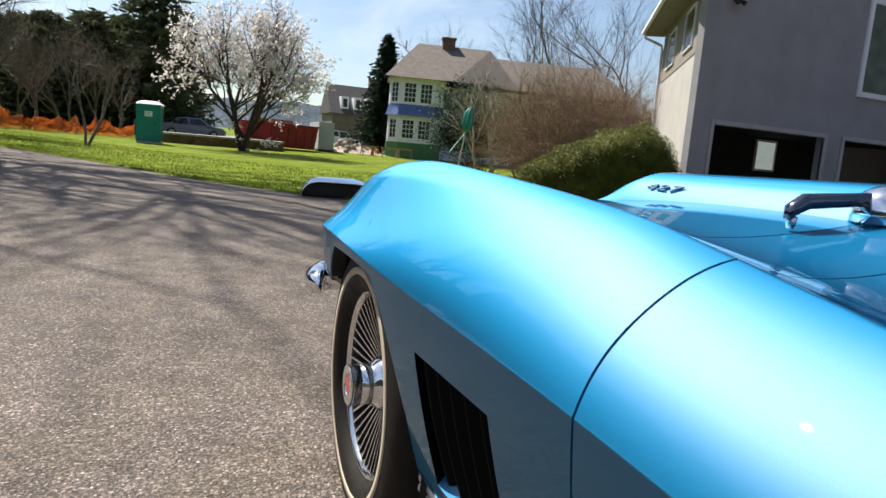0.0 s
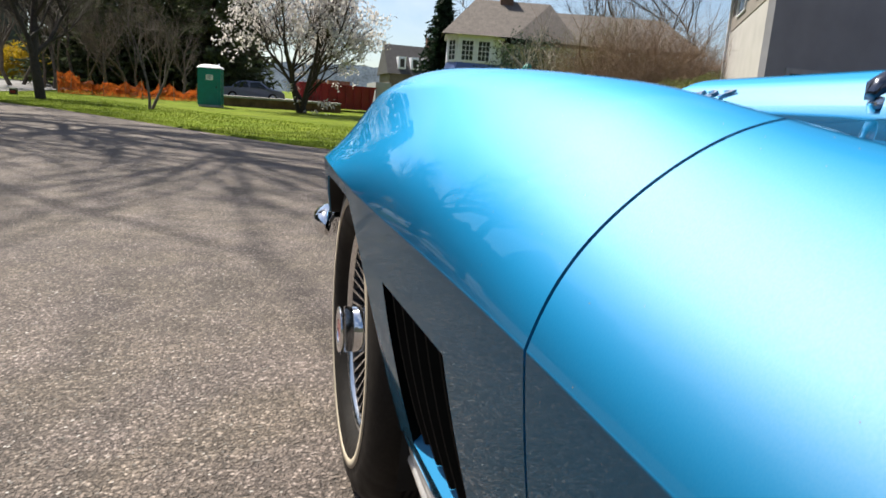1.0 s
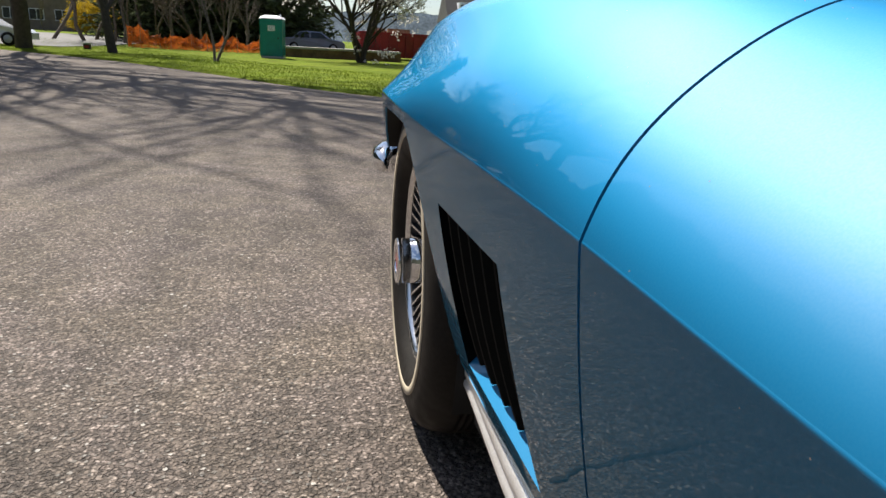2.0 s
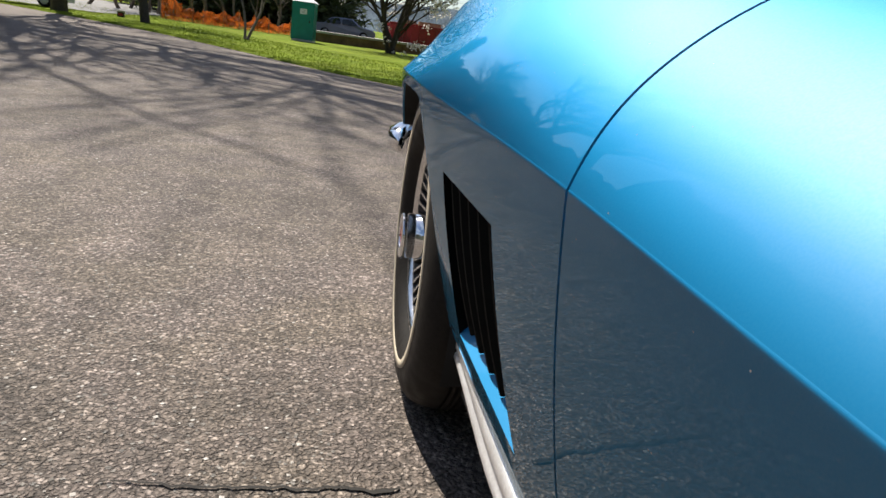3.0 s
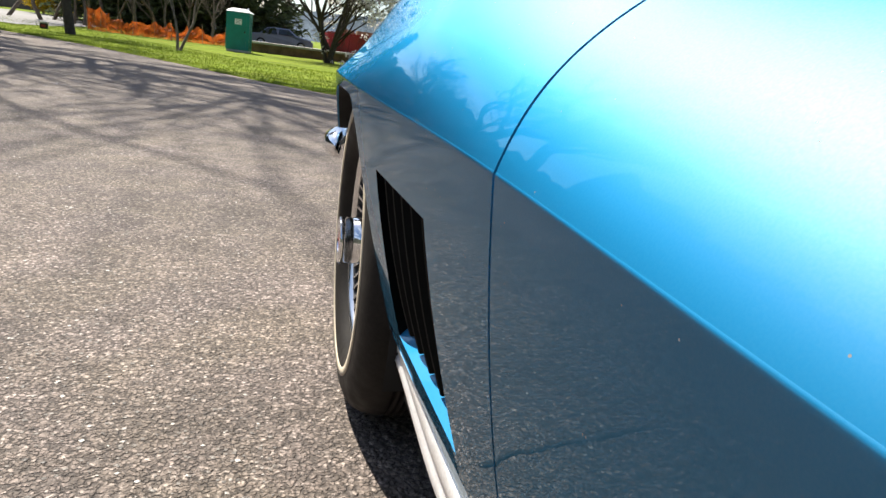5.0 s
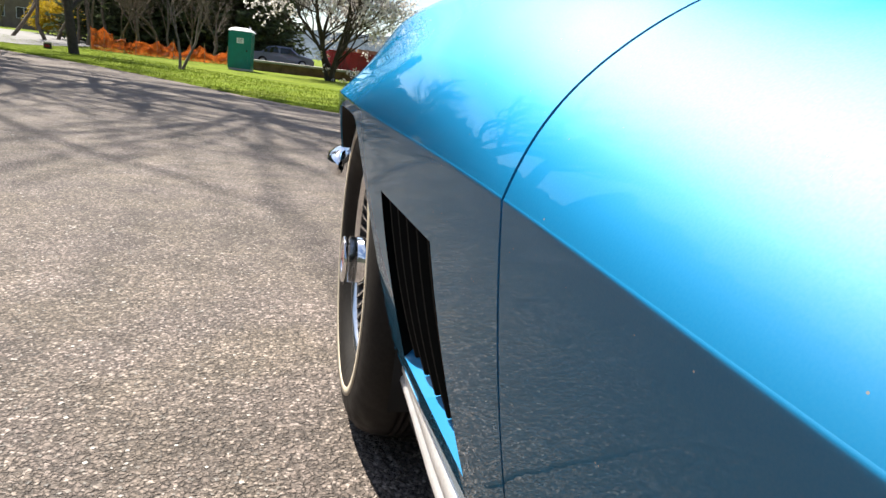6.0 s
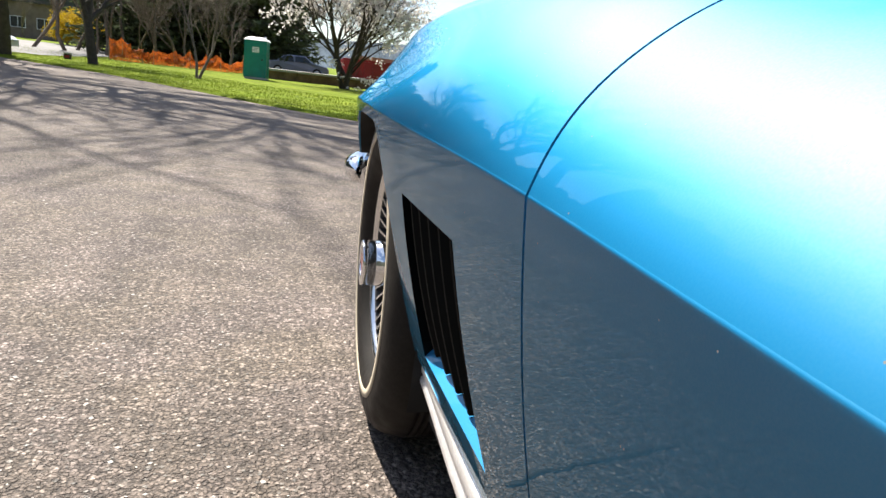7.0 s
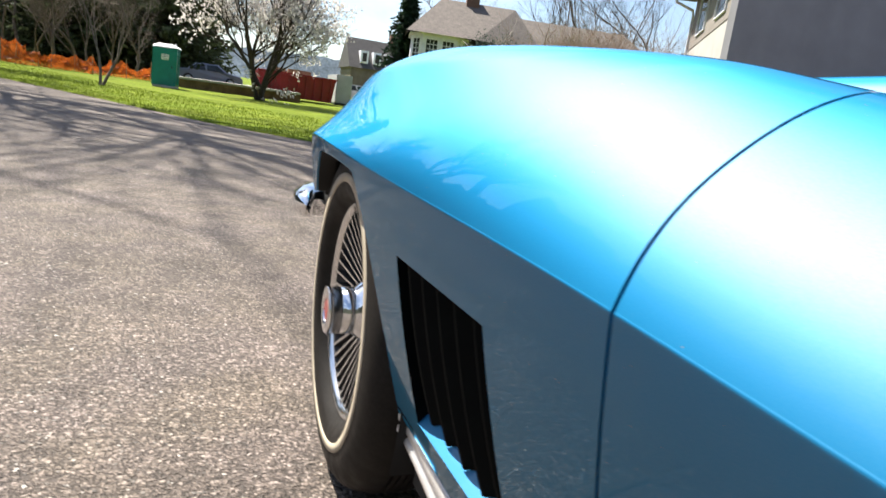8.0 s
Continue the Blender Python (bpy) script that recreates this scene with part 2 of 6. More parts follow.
ROAD = material("pale_road", (0.17, 0.166, 0.162), 0.9, vary=0.15, scale=0.6, fine=0.15, fine_scale=30)
BARK = material("dark_bark", (0.045, 0.0353, 0.0277), 0.9, vary=0.3, scale=6, fine=0.3, fine_scale=60, bump=0.6, bump_scale=40, bump_depth=0.02)
GREYBARK = material("grey_brown_bark", (0.13, 0.105, 0.08), 0.9, vary=0.35, scale=5, fine=0.3, fine_scale=50)
TWIG = material("brown_twig", (0.2, 0.135, 0.09), 0.9, vary=0.35, scale=3)
BIRCH = material("pale_bark", (0.336, 0.304, 0.264), 0.8, vary=0.4, scale=8, fine=0.3, fine_scale=40)
NEEDLE = material("dark_needles", (0.075, 0.095, 0.045), 0.7, vary=0.45, scale=1.2, fine=0.3, fine_scale=12)
SPRUCE = material("spruce_needles", (0.016, 0.036, 0.0176), 0.7, vary=0.4, scale=1.5)
YEW = material("yew_leaves", (0.105, 0.118, 0.02), 0.6, vary=0.45, scale=3.5, fine=0.3, fine_scale=30)
PETAL = material("white_petal", (0.66, 0.62, 0.6), 0.6, vary=0.2, scale=2)
YELLOW = material("yellow_blossom", (0.45, 0.315, 0.015), 0.7, vary=0.3, scale=3)
TEAL = material("teal_plastic", (0.0, 0.21, 0.18), 0.45, vary=0.12, scale=3, fine=0.05, fine_scale=40)
WHITE = material("white_paint", (0.74, 0.75, 0.82), 0.55, vary=0.08, scale=3, fine=0.04, fine_scale=60)
GREYWALL = material("grey_stucco", (0.27, 0.27, 0.295), 0.85, vary=0.1, scale=1.2, fine=0.06, fine_scale=60, bump=0.3, bump_scale=90, bump_depth=0.004)
PALEWALL = material("pale_stucco", (0.3808, 0.3672, 0.3536), 0.85, vary=0.08, scale=1.5, fine=0.05, fine_scale=60, bump=0.3, bump_scale=90, bump_depth=0.004)
# near-black colour stands in for the shade inside the garage
GARAGE_SHADE = material("garage_shade_black", (0.02, 0.02, 0.021), 0.9, vary=0.3, scale=2)
SHINGLE = material("brown_shingle", (0.12, 0.102, 0.09), 0.9, vary=0.15, scale=2, fine=0.25, fine_scale=9, bump=0.5, bump_scale=12, bump_depth=0.03)
SLATE = material("dark_shingle", (0.05, 0.047, 0.048), 0.85, vary=0.2, scale=2, fine=0.2, fine_scale=9)
COPPER = material("blue_metal_roof", (0.0975, 0.1425, 0.285), 0.4, metal=0.5, vary=0.15, scale=2)
GREEN = material("green_paint", (0.06, 0.165, 0.0675), 0.7, vary=0.15, scale=3)
BRICK = material("brown_brick", (0.15, 0.0825, 0.06), 0.9, vary=0.25, scale=5, fine=0.25, fine_scale=25)
ORANGE = material("orange_plastic", (0.5, 0.13, 0.025), 0.6, vary=0.3, scale=2.5)
REDSTEEL = material("red_painted_steel", (0.22, 0.006, 0.014), 0.5, vary=0.25, scale=1.5, fine=0.1, fine_scale=20)
EARTHBANK = material("brown_earth", (0.14, 0.085, 0.05), 0.95, vary=0.35, scale=3, fine=0.3, fine_scale=20)
CONCRETE = material("pale_concrete", (0.32, 0.31, 0.3), 0.85, vary=0.15, scale=2, fine=0.1, fine_scale=30)
STEEL = material("pale_steel", (0.4125, 0.4275, 0.435), 0.5, vary=0.1, scale=2)
TIMBER = material("sawn_timber", (0.315, 0.225, 0.135), 0.8, vary=0.25, scale=3, fine=0.2, fine_scale=30)
ROCK = material("field_stone", (0.27, 0.225, 0.18), 0.9, vary=0.3, scale=3, fine=0.25, fine_scale=25, bump=0.6, bump_scale=12, bump_depth=0.03, piece=0.3)
CARWHITE = material("white_car_paint", (0.5625, 0.57, 0.585), 0.3, coat=0.8, vary=0.03, scale=2)
CARGREY = material("blue_grey_car_paint", (0.15, 0.18, 0.27), 0.35, coat=0.8, vary=0.05, scale=2)
TANWALL = material("tan_siding", (0.21, 0.189, 0.168), 0.85, vary=0.1, scale=2, fine=0.06, fine_scale=60)
GREYBUILD = material("weathered_siding", (0.15, 0.12, 0.0975), 0.9, vary=0.2, scale=2)
for m, share in ((BLADE, 0.5), (NEEDLE, 0.25), (SPRUCE, 0.25), (YEW, 0.35), (PETAL, 0.5), (YELLOW, 0.4), (ORANGE, 0.4)):
    leafy(m, share)


# ---- small builders ----
def mesh_data(name, verts, faces, mats, smooth=True, which=None):
    me = bpy.data.meshes.new(name)
    me.from_pydata([tuple(v) for v in verts], [], [tuple(f) for f in faces])
    for m in mats if isinstance(mats, (list, tuple)) else [mats]:
        me.materials.append(m)
    if smooth:
        me.polygons.foreach_set("use_smooth", [True] * len(me.polygons))
    if which is not None:
        me.polygons.foreach_set("material_index", list(which))
    me.update()
    return me


def thing(name, label, category, group="", at=(0, 0, 0), kind=""):
    ob = new(name)
    ob.location = at
    ob.empty_display_size = 0.1
    return tagged(ob, label, category, group, kind)


def part(name, bm, mat, parent=None, label="", smooth=False):
    """Links a bmesh as one mesh object under a thing or a part."""
    me = bpy.data.meshes.new(name)
    bmesh.ops.recalc_face_normals(bm, faces=bm.faces[:])
    bm.to_mesh(me)
    bm.free()
    me.materials.append(mat)
    if smooth:
        me.polygons.foreach_set("use_smooth", [True] * len(me.polygons))
    return place(name, me, parent, label)


def place(name, me, parent=None, label=""):
    ob = new(name, me)
    if parent:
        ob.parent = parent
    if label:
        ob["label"] = label
    return ob


def bm_box(bm, lo, hi, bevel=0.0, m=None):
    """A box from corner to corner, its edges bevelled."""
    lo, hi = Vector(lo), Vector(hi)
    geo = bmesh.ops.create_cube(bm, size=1.0)
    vs = geo["verts"]
    bmesh.ops.scale(bm, vec=hi - lo, verts=vs)
    bmesh.ops.translate(bm, vec=(lo + hi) / 2, verts=vs)
    if bevel:
        es = list({e for v in vs for e in v.link_edges})
        out = bmesh.ops.bevel(bm, geom=es, offset=bevel, segments=2, affect="EDGES", clamp_overlap=True)
        vs = list({v for f in out["faces"] for v in f.verts} | {v for v in vs if v.is_valid})
    if m is not None:
        bmesh.ops.transform(bm, matrix=m, verts=vs)
    return vs


def box(name, lo, hi, mat, parent=None, bevel=0.01, m=None, label=""):
    bm = bmesh.new()
    bm_box(bm, lo, hi, bevel, m)
    return part(name, bm, mat, parent, label)


def bm_tube(bm, pts, radii, sides=8, caps=True):
    """A tapered tube along points."""
    pts = [Vector(p) for p in pts]
    rings = []
    for i, p in enumerate(pts):
        d = (pts[min(i + 1, len(pts) - 1)] - pts[max(i - 1, 0)]).normalized()
        a = d.orthogonal().normalized() if i == 0 else (a - d * a.dot(d)).normalized()
        b = d.cross(a)
        rings.append([bm.verts.new(p + radii[i] * (math.cos(2 * math.pi * k / sides) * a + math.sin(2 * math.pi * k / sides) * b)) for k in range(sides)])
    for r, s in zip(rings, rings[1:]):
        for k in range(sides):
            bm.faces.new((r[k], r[(k + 1) % sides], s[(k + 1) % sides], s[k]))
    if caps:
        bm.faces.new(rings[0][::-1])
        bm.faces.new(rings[-1])


def grid(verts_of, nu, nv, flip=False):
    """Verts and quads of a surface from a function of two fractions."""
    verts = [verts_of(i / nu, j / nv) for i in range(nu + 1) for j in range(nv + 1)]
    faces = []
    for i in range(nu):
        for j in range(nv):
            a, b = i * (nv + 1) + j, (i + 1) * (nv + 1) + j
            faces.append((a, a + 1, b + 1, b) if flip else (a, b, b + 1, a + 1))
    return verts, faces


def spin(profile, axis_at, n=64, closed=False):
    """A profile of (radius, offset along x) turned round the x axis through axis_at."""
    verts, faces, m = [], [], len(profile)
    for i in range(n):
        c, s = math.cos(2 * math.pi * i / n), math.sin(2 * math.pi * i / n)
        verts += [(axis_at[0] + o, axis_at[1] + r * c, axis_at[2] + r * s) for r, o in profile]
    for i in range(n):
        a, b = i * m, ((i + 1) % n) * m
        for j in range(m if closed else m - 1):
            k = (j + 1) % m
            faces.append((a + j, a + k, b + k, b + j))
    return verts, faces


class Spline:
    """A natural cubic through (place, value) pairs."""

    def __init__(self, *pairs):
        self.x, y = (np.array(v, float) for v in zip(*pairs))
        self.y, n = y, len(y)
        h, a = np.diff(self.x), np.eye(n)
        rhs = np.zeros(n)
        for i in range(1, n - 1):
            a[i, i - 1 : i + 2] = h[i - 1], 2 * (h[i - 1] + h[i]), h[i]
            rhs[i] = 6 * ((y[i + 1] - y[i]) / h[i] - (y[i] - y[i - 1]) / h[i - 1])
        self.m = np.linalg.solve(a, rhs)

    def __call__(self, t):
        t = min(max(t, self.x[0]), self.x[-1])
        i = min(int(np.searchsorted(self.x, t, "right")) - 1, len(self.x) - 2)
        h, a, b = self.x[i + 1] - self.x[i], self.x[i + 1] - t, t - self.x[i]
        return (self.m[i] * a**3 + self.m[i + 1] * b**3) / (6 * h) + (self.y[i] / h - self.m[i] * h / 6) * a + (self.y[i + 1] / h - self.m[i + 1] * h / 6) * b


def ease(t):
    t = min(max(t, 0.0), 1.0)
    return t * t * (3 - 2 * t)


# ---- ground ----
rise = Spline((-80, 0.0), (0, 0.0), (8, 0.0), (14, 0.02), (25, 0.12), (37, 0.3), (50, 0.75), (60, 1.1), (100, 2.2), (250, 5.0), (1600, 8.0))


def ground_z(x, y):
    return rise(y) * ease((y - 8) / 12)


edge_line = Spline((-400, 430), (-60, 79), (-30, 48.5), (-18.7, 37.0), (-7.5, 24.6), (-2.8, 17.0), (0.5, 11.5), (3, 9.6), (7, 8.8), (9.5, 8.8))


def edge_y(x):
    base = edge_line(x) if x < 9.5 else 8.8 + 6.5 * ease((x - 9.5) / 1.6)
    return base + 0.06 * noise.noise(Vector((x * 2.3, 0, 5))) + 0.12 * noise.noise(Vector((x * 0.5, 3, 0)))


def columns(lo, hi, fine_lo, fine_hi, step, coarse):
    xs = list(np.arange(fine_lo, fine_hi + 1e-6, step))
    x, d = fine_lo, step
    while x > lo:
        d = min(d * 1.25, coarse)
        x = max(x - d, lo)
        xs.insert(0, x)
    x, d = fine_hi, step
    while x < hi:
        d = min(d * 1.25, coarse)
        x = min(x + d, hi)
        xs.append(x)
    return [float(v) for v in xs]


def sheet(name, xs, near, far, rows, lift, mat, label, category):
    verts = []
    for x in xs:
        a, b = near(x), far(x)
        for f in rows:
            y = a + (b - a) * f
            verts.append((x, y, ground_z(x, y) + lift(x, y, a, f)))
    n = len(rows)
    faces = [(i * n + j, (i + 1) * n + j, (i + 1) * n + j + 1, i * n + j + 1) for i in range(len(xs) - 1) for j in range(n - 1)]
    ob = new(name, mesh_data(name, verts, faces, mat))
    return tagged(ob, label, category, kind="structure")


def lawn_lift(x, y, a, f):
    d = y - a
    return -0.04 + 0.075 * ease(d / 0.12) + 0.025 * noise.noise(Vector((x * 1.1, y * 1.1, 0))) * ease(d / 0.4)


sheet("road", columns(-60, 40, -20, 12, 0.3, 6), lambda x: -45.0, lambda x: edge_y(x) + 0.1, [i / 60 for i in range(61)],
      lambda x, y, a, f: 0.012 * noise.noise(Vector((x * 0.25, y * 0.25, 0))) * ease((abs(x + 0.5) - 1.5) / 4), ASPHALT,
      "worn grey asphalt driveway with pale stones showing", "driveway")
sheet("ground", columns(-1500, 1500, -30, 30, 0.3, 80), edge_y, lambda x: max(1500.0, edge_y(x) + 900),
      [0.0, 4e-5, 8e-5, 1.6e-4, 3e-4, 6e-4] + [0.0012 * 1.18**k for k in range(41)], lawn_lift, LAWN,
      "bright green mown lawn rising gently to trees", "lawn")
verts, faces = grid(lambda u, v: ((u - 0.5) * 3000, -1500 + v * 1560, -0.06), 8, 8)
tagged(new("ground_behind", mesh_data("ground_behind", verts, faces, EARTH)), "flat green field around the driveway", "field", kind="structure")

# loose chippings showing through the worn surface
stone_rng = random.Random(12)
verts, faces = [], []
for k in range(15000):
    y = -1.4 + 9.5 * stone_rng.random() ** 1.7
    x = -0.95 - (1.3 + 0.75 * (y + 1.4)) * stone_rng.random()
    s = stone_rng.uniform(0.0026, 0.006) * (1 + 0.1 * (y + 1.4))
    if k % 140 == 0:
        s = stone_rng.uniform(0.006, 0.01)
    a, f = stone_rng.uniform(0, 6.283), stone_rng.uniform(0.5, 1.0)
    c, d = math.cos(a) * s, math.sin(a) * s
    i, z = len(verts), ground_z(x, y) + 0.012 * noise.noise(Vector((x * 0.25, y * 0.25, 0))) * ease((abs(x + 0.5) - 1.5) / 4)
    verts += [(x + c, y + d, z + 0.001), (x - d * f, y + c * f, z + 0.001), (x - c, y - d, z + 0.001), (x + d * f, y - c * f, z + 0.001),
              (x + c * 0.4 + d * 0.2, y + d * 0.4, z + s * 0.38), (x - c * 0.4, y - d * 0.4 + c * 0.2, z + s * 0.34)]
    faces += [(i, i + 1, i + 5, i + 4), (i + 1, i + 2, i + 5), (i + 2, i + 3, i + 4, i + 5), (i + 3, i, i + 4)]
tagged(new("chippings", mesh_data("chippings", verts, faces, PEBBLE, smooth=False)), "pale stone chippings set in the worn asphalt", "gravel", kind="stuff")

# a thin crack across the asphalt beside the door
verts, faces = [], []
for k in range(61):
    f = k / 60
    x = -0.84 - 0.56 * f
    y = -0.374 + 0.018 * f + 0.025 * noise.noise(Vector((x * 9, 0, 2))) + 0.010 * noise.noise(Vector((x * 40, 0, 7)))
    w = (0.0030 + 0.0060 * abs(noise.noise(Vector((x * 20, 4, 0))))) * (1.02 - f**3)
    verts += [(x, y - w, 0.004), (x, y + w, 0.004)]
faces = [(2 * k, 2 * k + 1, 2 * k + 3, 2 * k + 2) for k in range(60)]
tagged(new("asphalt_crack", mesh_data("asphalt_crack", verts, faces, CRACK)), "thin dark crack across the asphalt", "crack", kind="structure")

# short grass along the edge of the drive and on the near lawn
rng = random.Random(4)
verts, faces = [], []
for k in range(42000):
    x = rng.uniform(-22, 10)
    d = rng.random() ** 1.8 * 13
    y = edge_y(x) + 0.02 + d
    z = ground_z(x, y) + lawn_lift(x, y, edge_y(x), 0) - 0.01
    h, a, w = rng.uniform(0.03, 0.075) * (1.25 if d < 0.3 else 1), rng.uniform(0, 6.28), rng.uniform(0.005, 0.011) * (1 + d * 0.12)
    lx, ly = rng.uniform(-0.03, 0.03), rng.uniform(-0.03, 0.03)
    i = len(verts)
    verts += [(x - w * math.cos(a), y - w * math.sin(a), z), (x + w * math.cos(a), y + w * math.sin(a), z), (x + lx, y + ly, z + h)]
    faces.append((i, i + 1, i + 2))
tagged(new("grass", mesh_data("grass", verts, faces, BLADE, smooth=False)), "short bright green grass along the asphalt edge", "grass", kind="stuff")

# the street behind the building site
def street_point(u, v):
    x = -90 + 130 * u
    near = 52 - 16.2 * ease((-11 - x) / 2.5)
    y = near + (61 - near) * v + 3 * math.sin(u * 3)
    return (x, y, ground_z(0, y) + 0.06)


verts, faces = grid(street_point, 160, 20)
tagged(new("street", mesh_data("street", verts, faces, ROAD)), "pale grey street behind the building site", "street", kind="structure")


# ---- the sports car: front axle at y = 0, its left side along x = -0.86 ----
crest_x = Spline((-3.55, 0.66), (-3.2, 0.80), (-2.9, 0.85), (-2.5, 0.872), (-2.1, 0.865), (-1.6, 0.857), (-0.92, 0.857), (-0.5, 0.864), (-0.2, 0.866), (0.1, 0.858),
                 (0.3, 0.845), (0.46, 0.826), (0.55, 0.803), (0.63, 0.766), (0.69, 0.718), (0.735, 0.66), (0.76, 0.60), (0.775, 0.52))
crest_z = Spline((-3.55, 0.62), (-2.5, 0.665), (-1.6, 0.632), (-1.15, 0.644), (-0.92, 0.656), (-0.5, 0.669), (0.0, 0.682), (0.3, 0.683), (0.5, 0.675), (0.65, 0.666), (0.775, 0.65))
ridge_x = Spline((-3.55, 0.5), (-2.9, 0.62), (-2.3, 0.66), (-1.6, 0.66), (-0.92, 0.645), (-0.5, 0.655), (0, 0.66), (0.3, 0.65), (0.5, 0.61), (0.65, 0.55), (0.73, 0.48), (0.775, 0.36))
ridge_z = Spline((-3.55, 0.66), (-3.1, 0.80), (-2.4, 0.87), (-2.0, 0.855), (-1.5, 0.795), (-1.25, 0.793), (-1.05, 0.804), (-0.92, 0.821), (-0.8, 0.843), (-0.7, 0.855), (-0.55, 0.868), (-0.4, 0.878), (-0.1, 0.889), (0.06, 0.888),
                 (0.3, 0.870), (0.45, 0.841), (0.57, 0.800), (0.66, 0.758), (0.72, 0.715), (0.76, 0.68), (0.775, 0.655))
valley_z = Spline((-3.55, 0.65), (-3.0, 0.78), (-2.2, 0.82), (-1.3, 0.768), (-1.05, 0.782), (-0.92, 0.797), (-0.75, 0.818), (-0.5, 0.836), (-0.3, 0.834), (0, 0.812), (0.3, 0.768), (0.6, 0.70), (0.775, 0.65))
centre_z = Spline((-3.55, 0.66), (-3.0, 0.80), (-2.2, 0.84), (-1.3, 0.852), (-0.92, 0.870), (-0.75, 0.870), (-0.5, 0.864), (-0.3, 0.855), (0, 0.832), (0.3, 0.788), (0.6, 0.715), (0.775, 0.65))


def shoulder(a, y):
    """Rise of the fender from the crest (0) to the ridge (1): steep at the door, hollowed above the front wheel."""
    a = min(a, 1.0)
    rear = 0.88 * (1 - (1 - a) ** (2.4 + 2.4 * math.exp(-a / 0.18))) + 0.12 * a
    front = 0.93 * (1 - (1 - a) ** 1.8) + 0.07 * a - 0.115 * math.sin(math.pi * min(a / 0.6, 1.0))
    w = ease((y + 0.7) / 0.85)
    return rear + (front - rear) * w


SEAM, SEAM_REAR, HALF_GAP = -0.92, -1.98, 0.002
WHEEL_Z, WHEEL_R, ARCH_R = 0.354, 0.343, 0.372
FLOOR_Z = 0.28


def sill_top(y):
    return 0.315 - 0.023 * ease((-0.36 - y) / 0.4) - 0.006 * ease((-0.7 - y) / 0.8)


def fold(y):
    """How far the shoulder runs before it folds down to the hood: sharp at the cowl, soft above the wheel."""
    return 0.88 + 0.12 * ease((y + 0.45) / 0.6) - 0.16 * ease((-0.92 - y) / 0.3)


def edge_x(y):
    return crest_x(y) + (ridge_x(y) - crest_x(y)) * fold(y)


def hood_x(y):
    return min(0.597, ridge_x(y) * 0.966) + 0.033 * (1 - ease((y + 0.45) / 0.6))


def top_at(y, v):
    """Left upper body: v 0 at the crest, 1 at the fold, 2 at the centre line."""
    xc, zc, k = crest_x(y) - 0.0009, crest_z(y), fold(y)
    xr, rise = edge_x(y), ridge_z(y) - zc
    zr = zc + rise * shoulder(k, y)
    if v <= 1:
        a = v**1.25 * k
        xr = ridge_x(y)
        zr = zc + rise
        return (-(xc + (xr - xc) * a), y, zc + (zr - zc) * shoulder(a, y))
    d, zv = v - 1, valley_z(y)
    w = 0.42 - 0.22 * (1 - ease((y + 0.45) / 0.6))
    z = zr + (zv - zr) * (1 - (1 - d / w) ** 2.6) if d < w else zv + (centre_z(y) - zv) * ease((d - w) / (1 - w))
    return (-xr * (1 - d), y, z)


def v_at_x(y, x):
    return 2 - x / edge_x(y)


def side_x(y, z):
    h = max(0.0, crest_z(y) - z)
    s = h / 0.39
    return -(crest_x(y) - 0.030 * s - 0.052 * s * s - 0.0009 * max(0.0, 1 - h / 0.003) ** 2)


def arch_z(y, axle=0.0):
    d = abs(y - axle)
    if d >= ARCH_R:
        return 0.0
    z = 0.335 + math.sqrt(ARCH_R**2 - d * d)
    return min(z, 0.652 + 0.02 * math.cos(d / ARCH_R * 1.4) - 0.012)


def inward(p, d):
    n = Vector((p[0], 0, p[2] - 0.45)).normalized()
    return (p[0] - n.x * d, p[1], p[2] - n.z * d)


def mirrored(verts, faces):
    n = len(verts)
    return verts + [(-x, y, z) for x, y, z in verts], faces + [tuple(n + i for i in f[::-1]) for f in faces]


def welded(me):
    """Joins the halves and the turned-in edges of a panel into one skin with crisp edges."""
    bm = bmesh.new()
    bm.from_mesh(me)
    bmesh.ops.remove_doubles(bm, verts=bm.verts[:], dist=0.0002)
    bm.to_mesh(me)
    bm.free()
    me.set_sharp_from_angle(angle=0.6)
    return me


def top_panel(y0, y1, va, vb, ny, nv, lip0=True, lip1=True, dense_front=False):
    """A panel of the upper body between two cuts, with turned-in edges at the cuts."""
    ys = [y0 + (y1 - y0) * i / ny for i in range(ny + 1)]
    if dense_front:
        ys = [y0 + (y1 - y0) * math.sin(math.pi / 2 * i / ny) for i in range(ny + 1)]
    rows = []
    for y in ys:
        lo, hi = (va(y) if callable(va) else va), (vb(y) if callable(vb) else vb)
        rows.append([top_at(y, lo + (hi - lo) * j / nv) for j in range(nv + 1)])
    verts = [p for r in rows for p in r]
    n = nv + 1
    faces = [(i * n + j, i * n + j + 1, (i + 1) * n + j + 1, (i + 1) * n + j) for i in range(len(rows) - 1) for j in range(nv)]
    for wanted, row in ((lip0, rows[0]), (lip1, rows[-1])):
        if wanted:
            b = len(verts)
            verts += row + [inward(p, 0.012) for p in row]
            faces += [(b + j, b + j + 1, b + n + j + 1, b + n + j) for j in range(nv)]
    return verts, faces


GILL_TOP, GILL_BOTTOM = 0.578, 0.356


def gill_front(z):
    return -0.457 - 0.15 * (GILL_TOP - z)


def gill_rear(z):
    return -0.728 - 0.215 * (GILL_TOP - z)


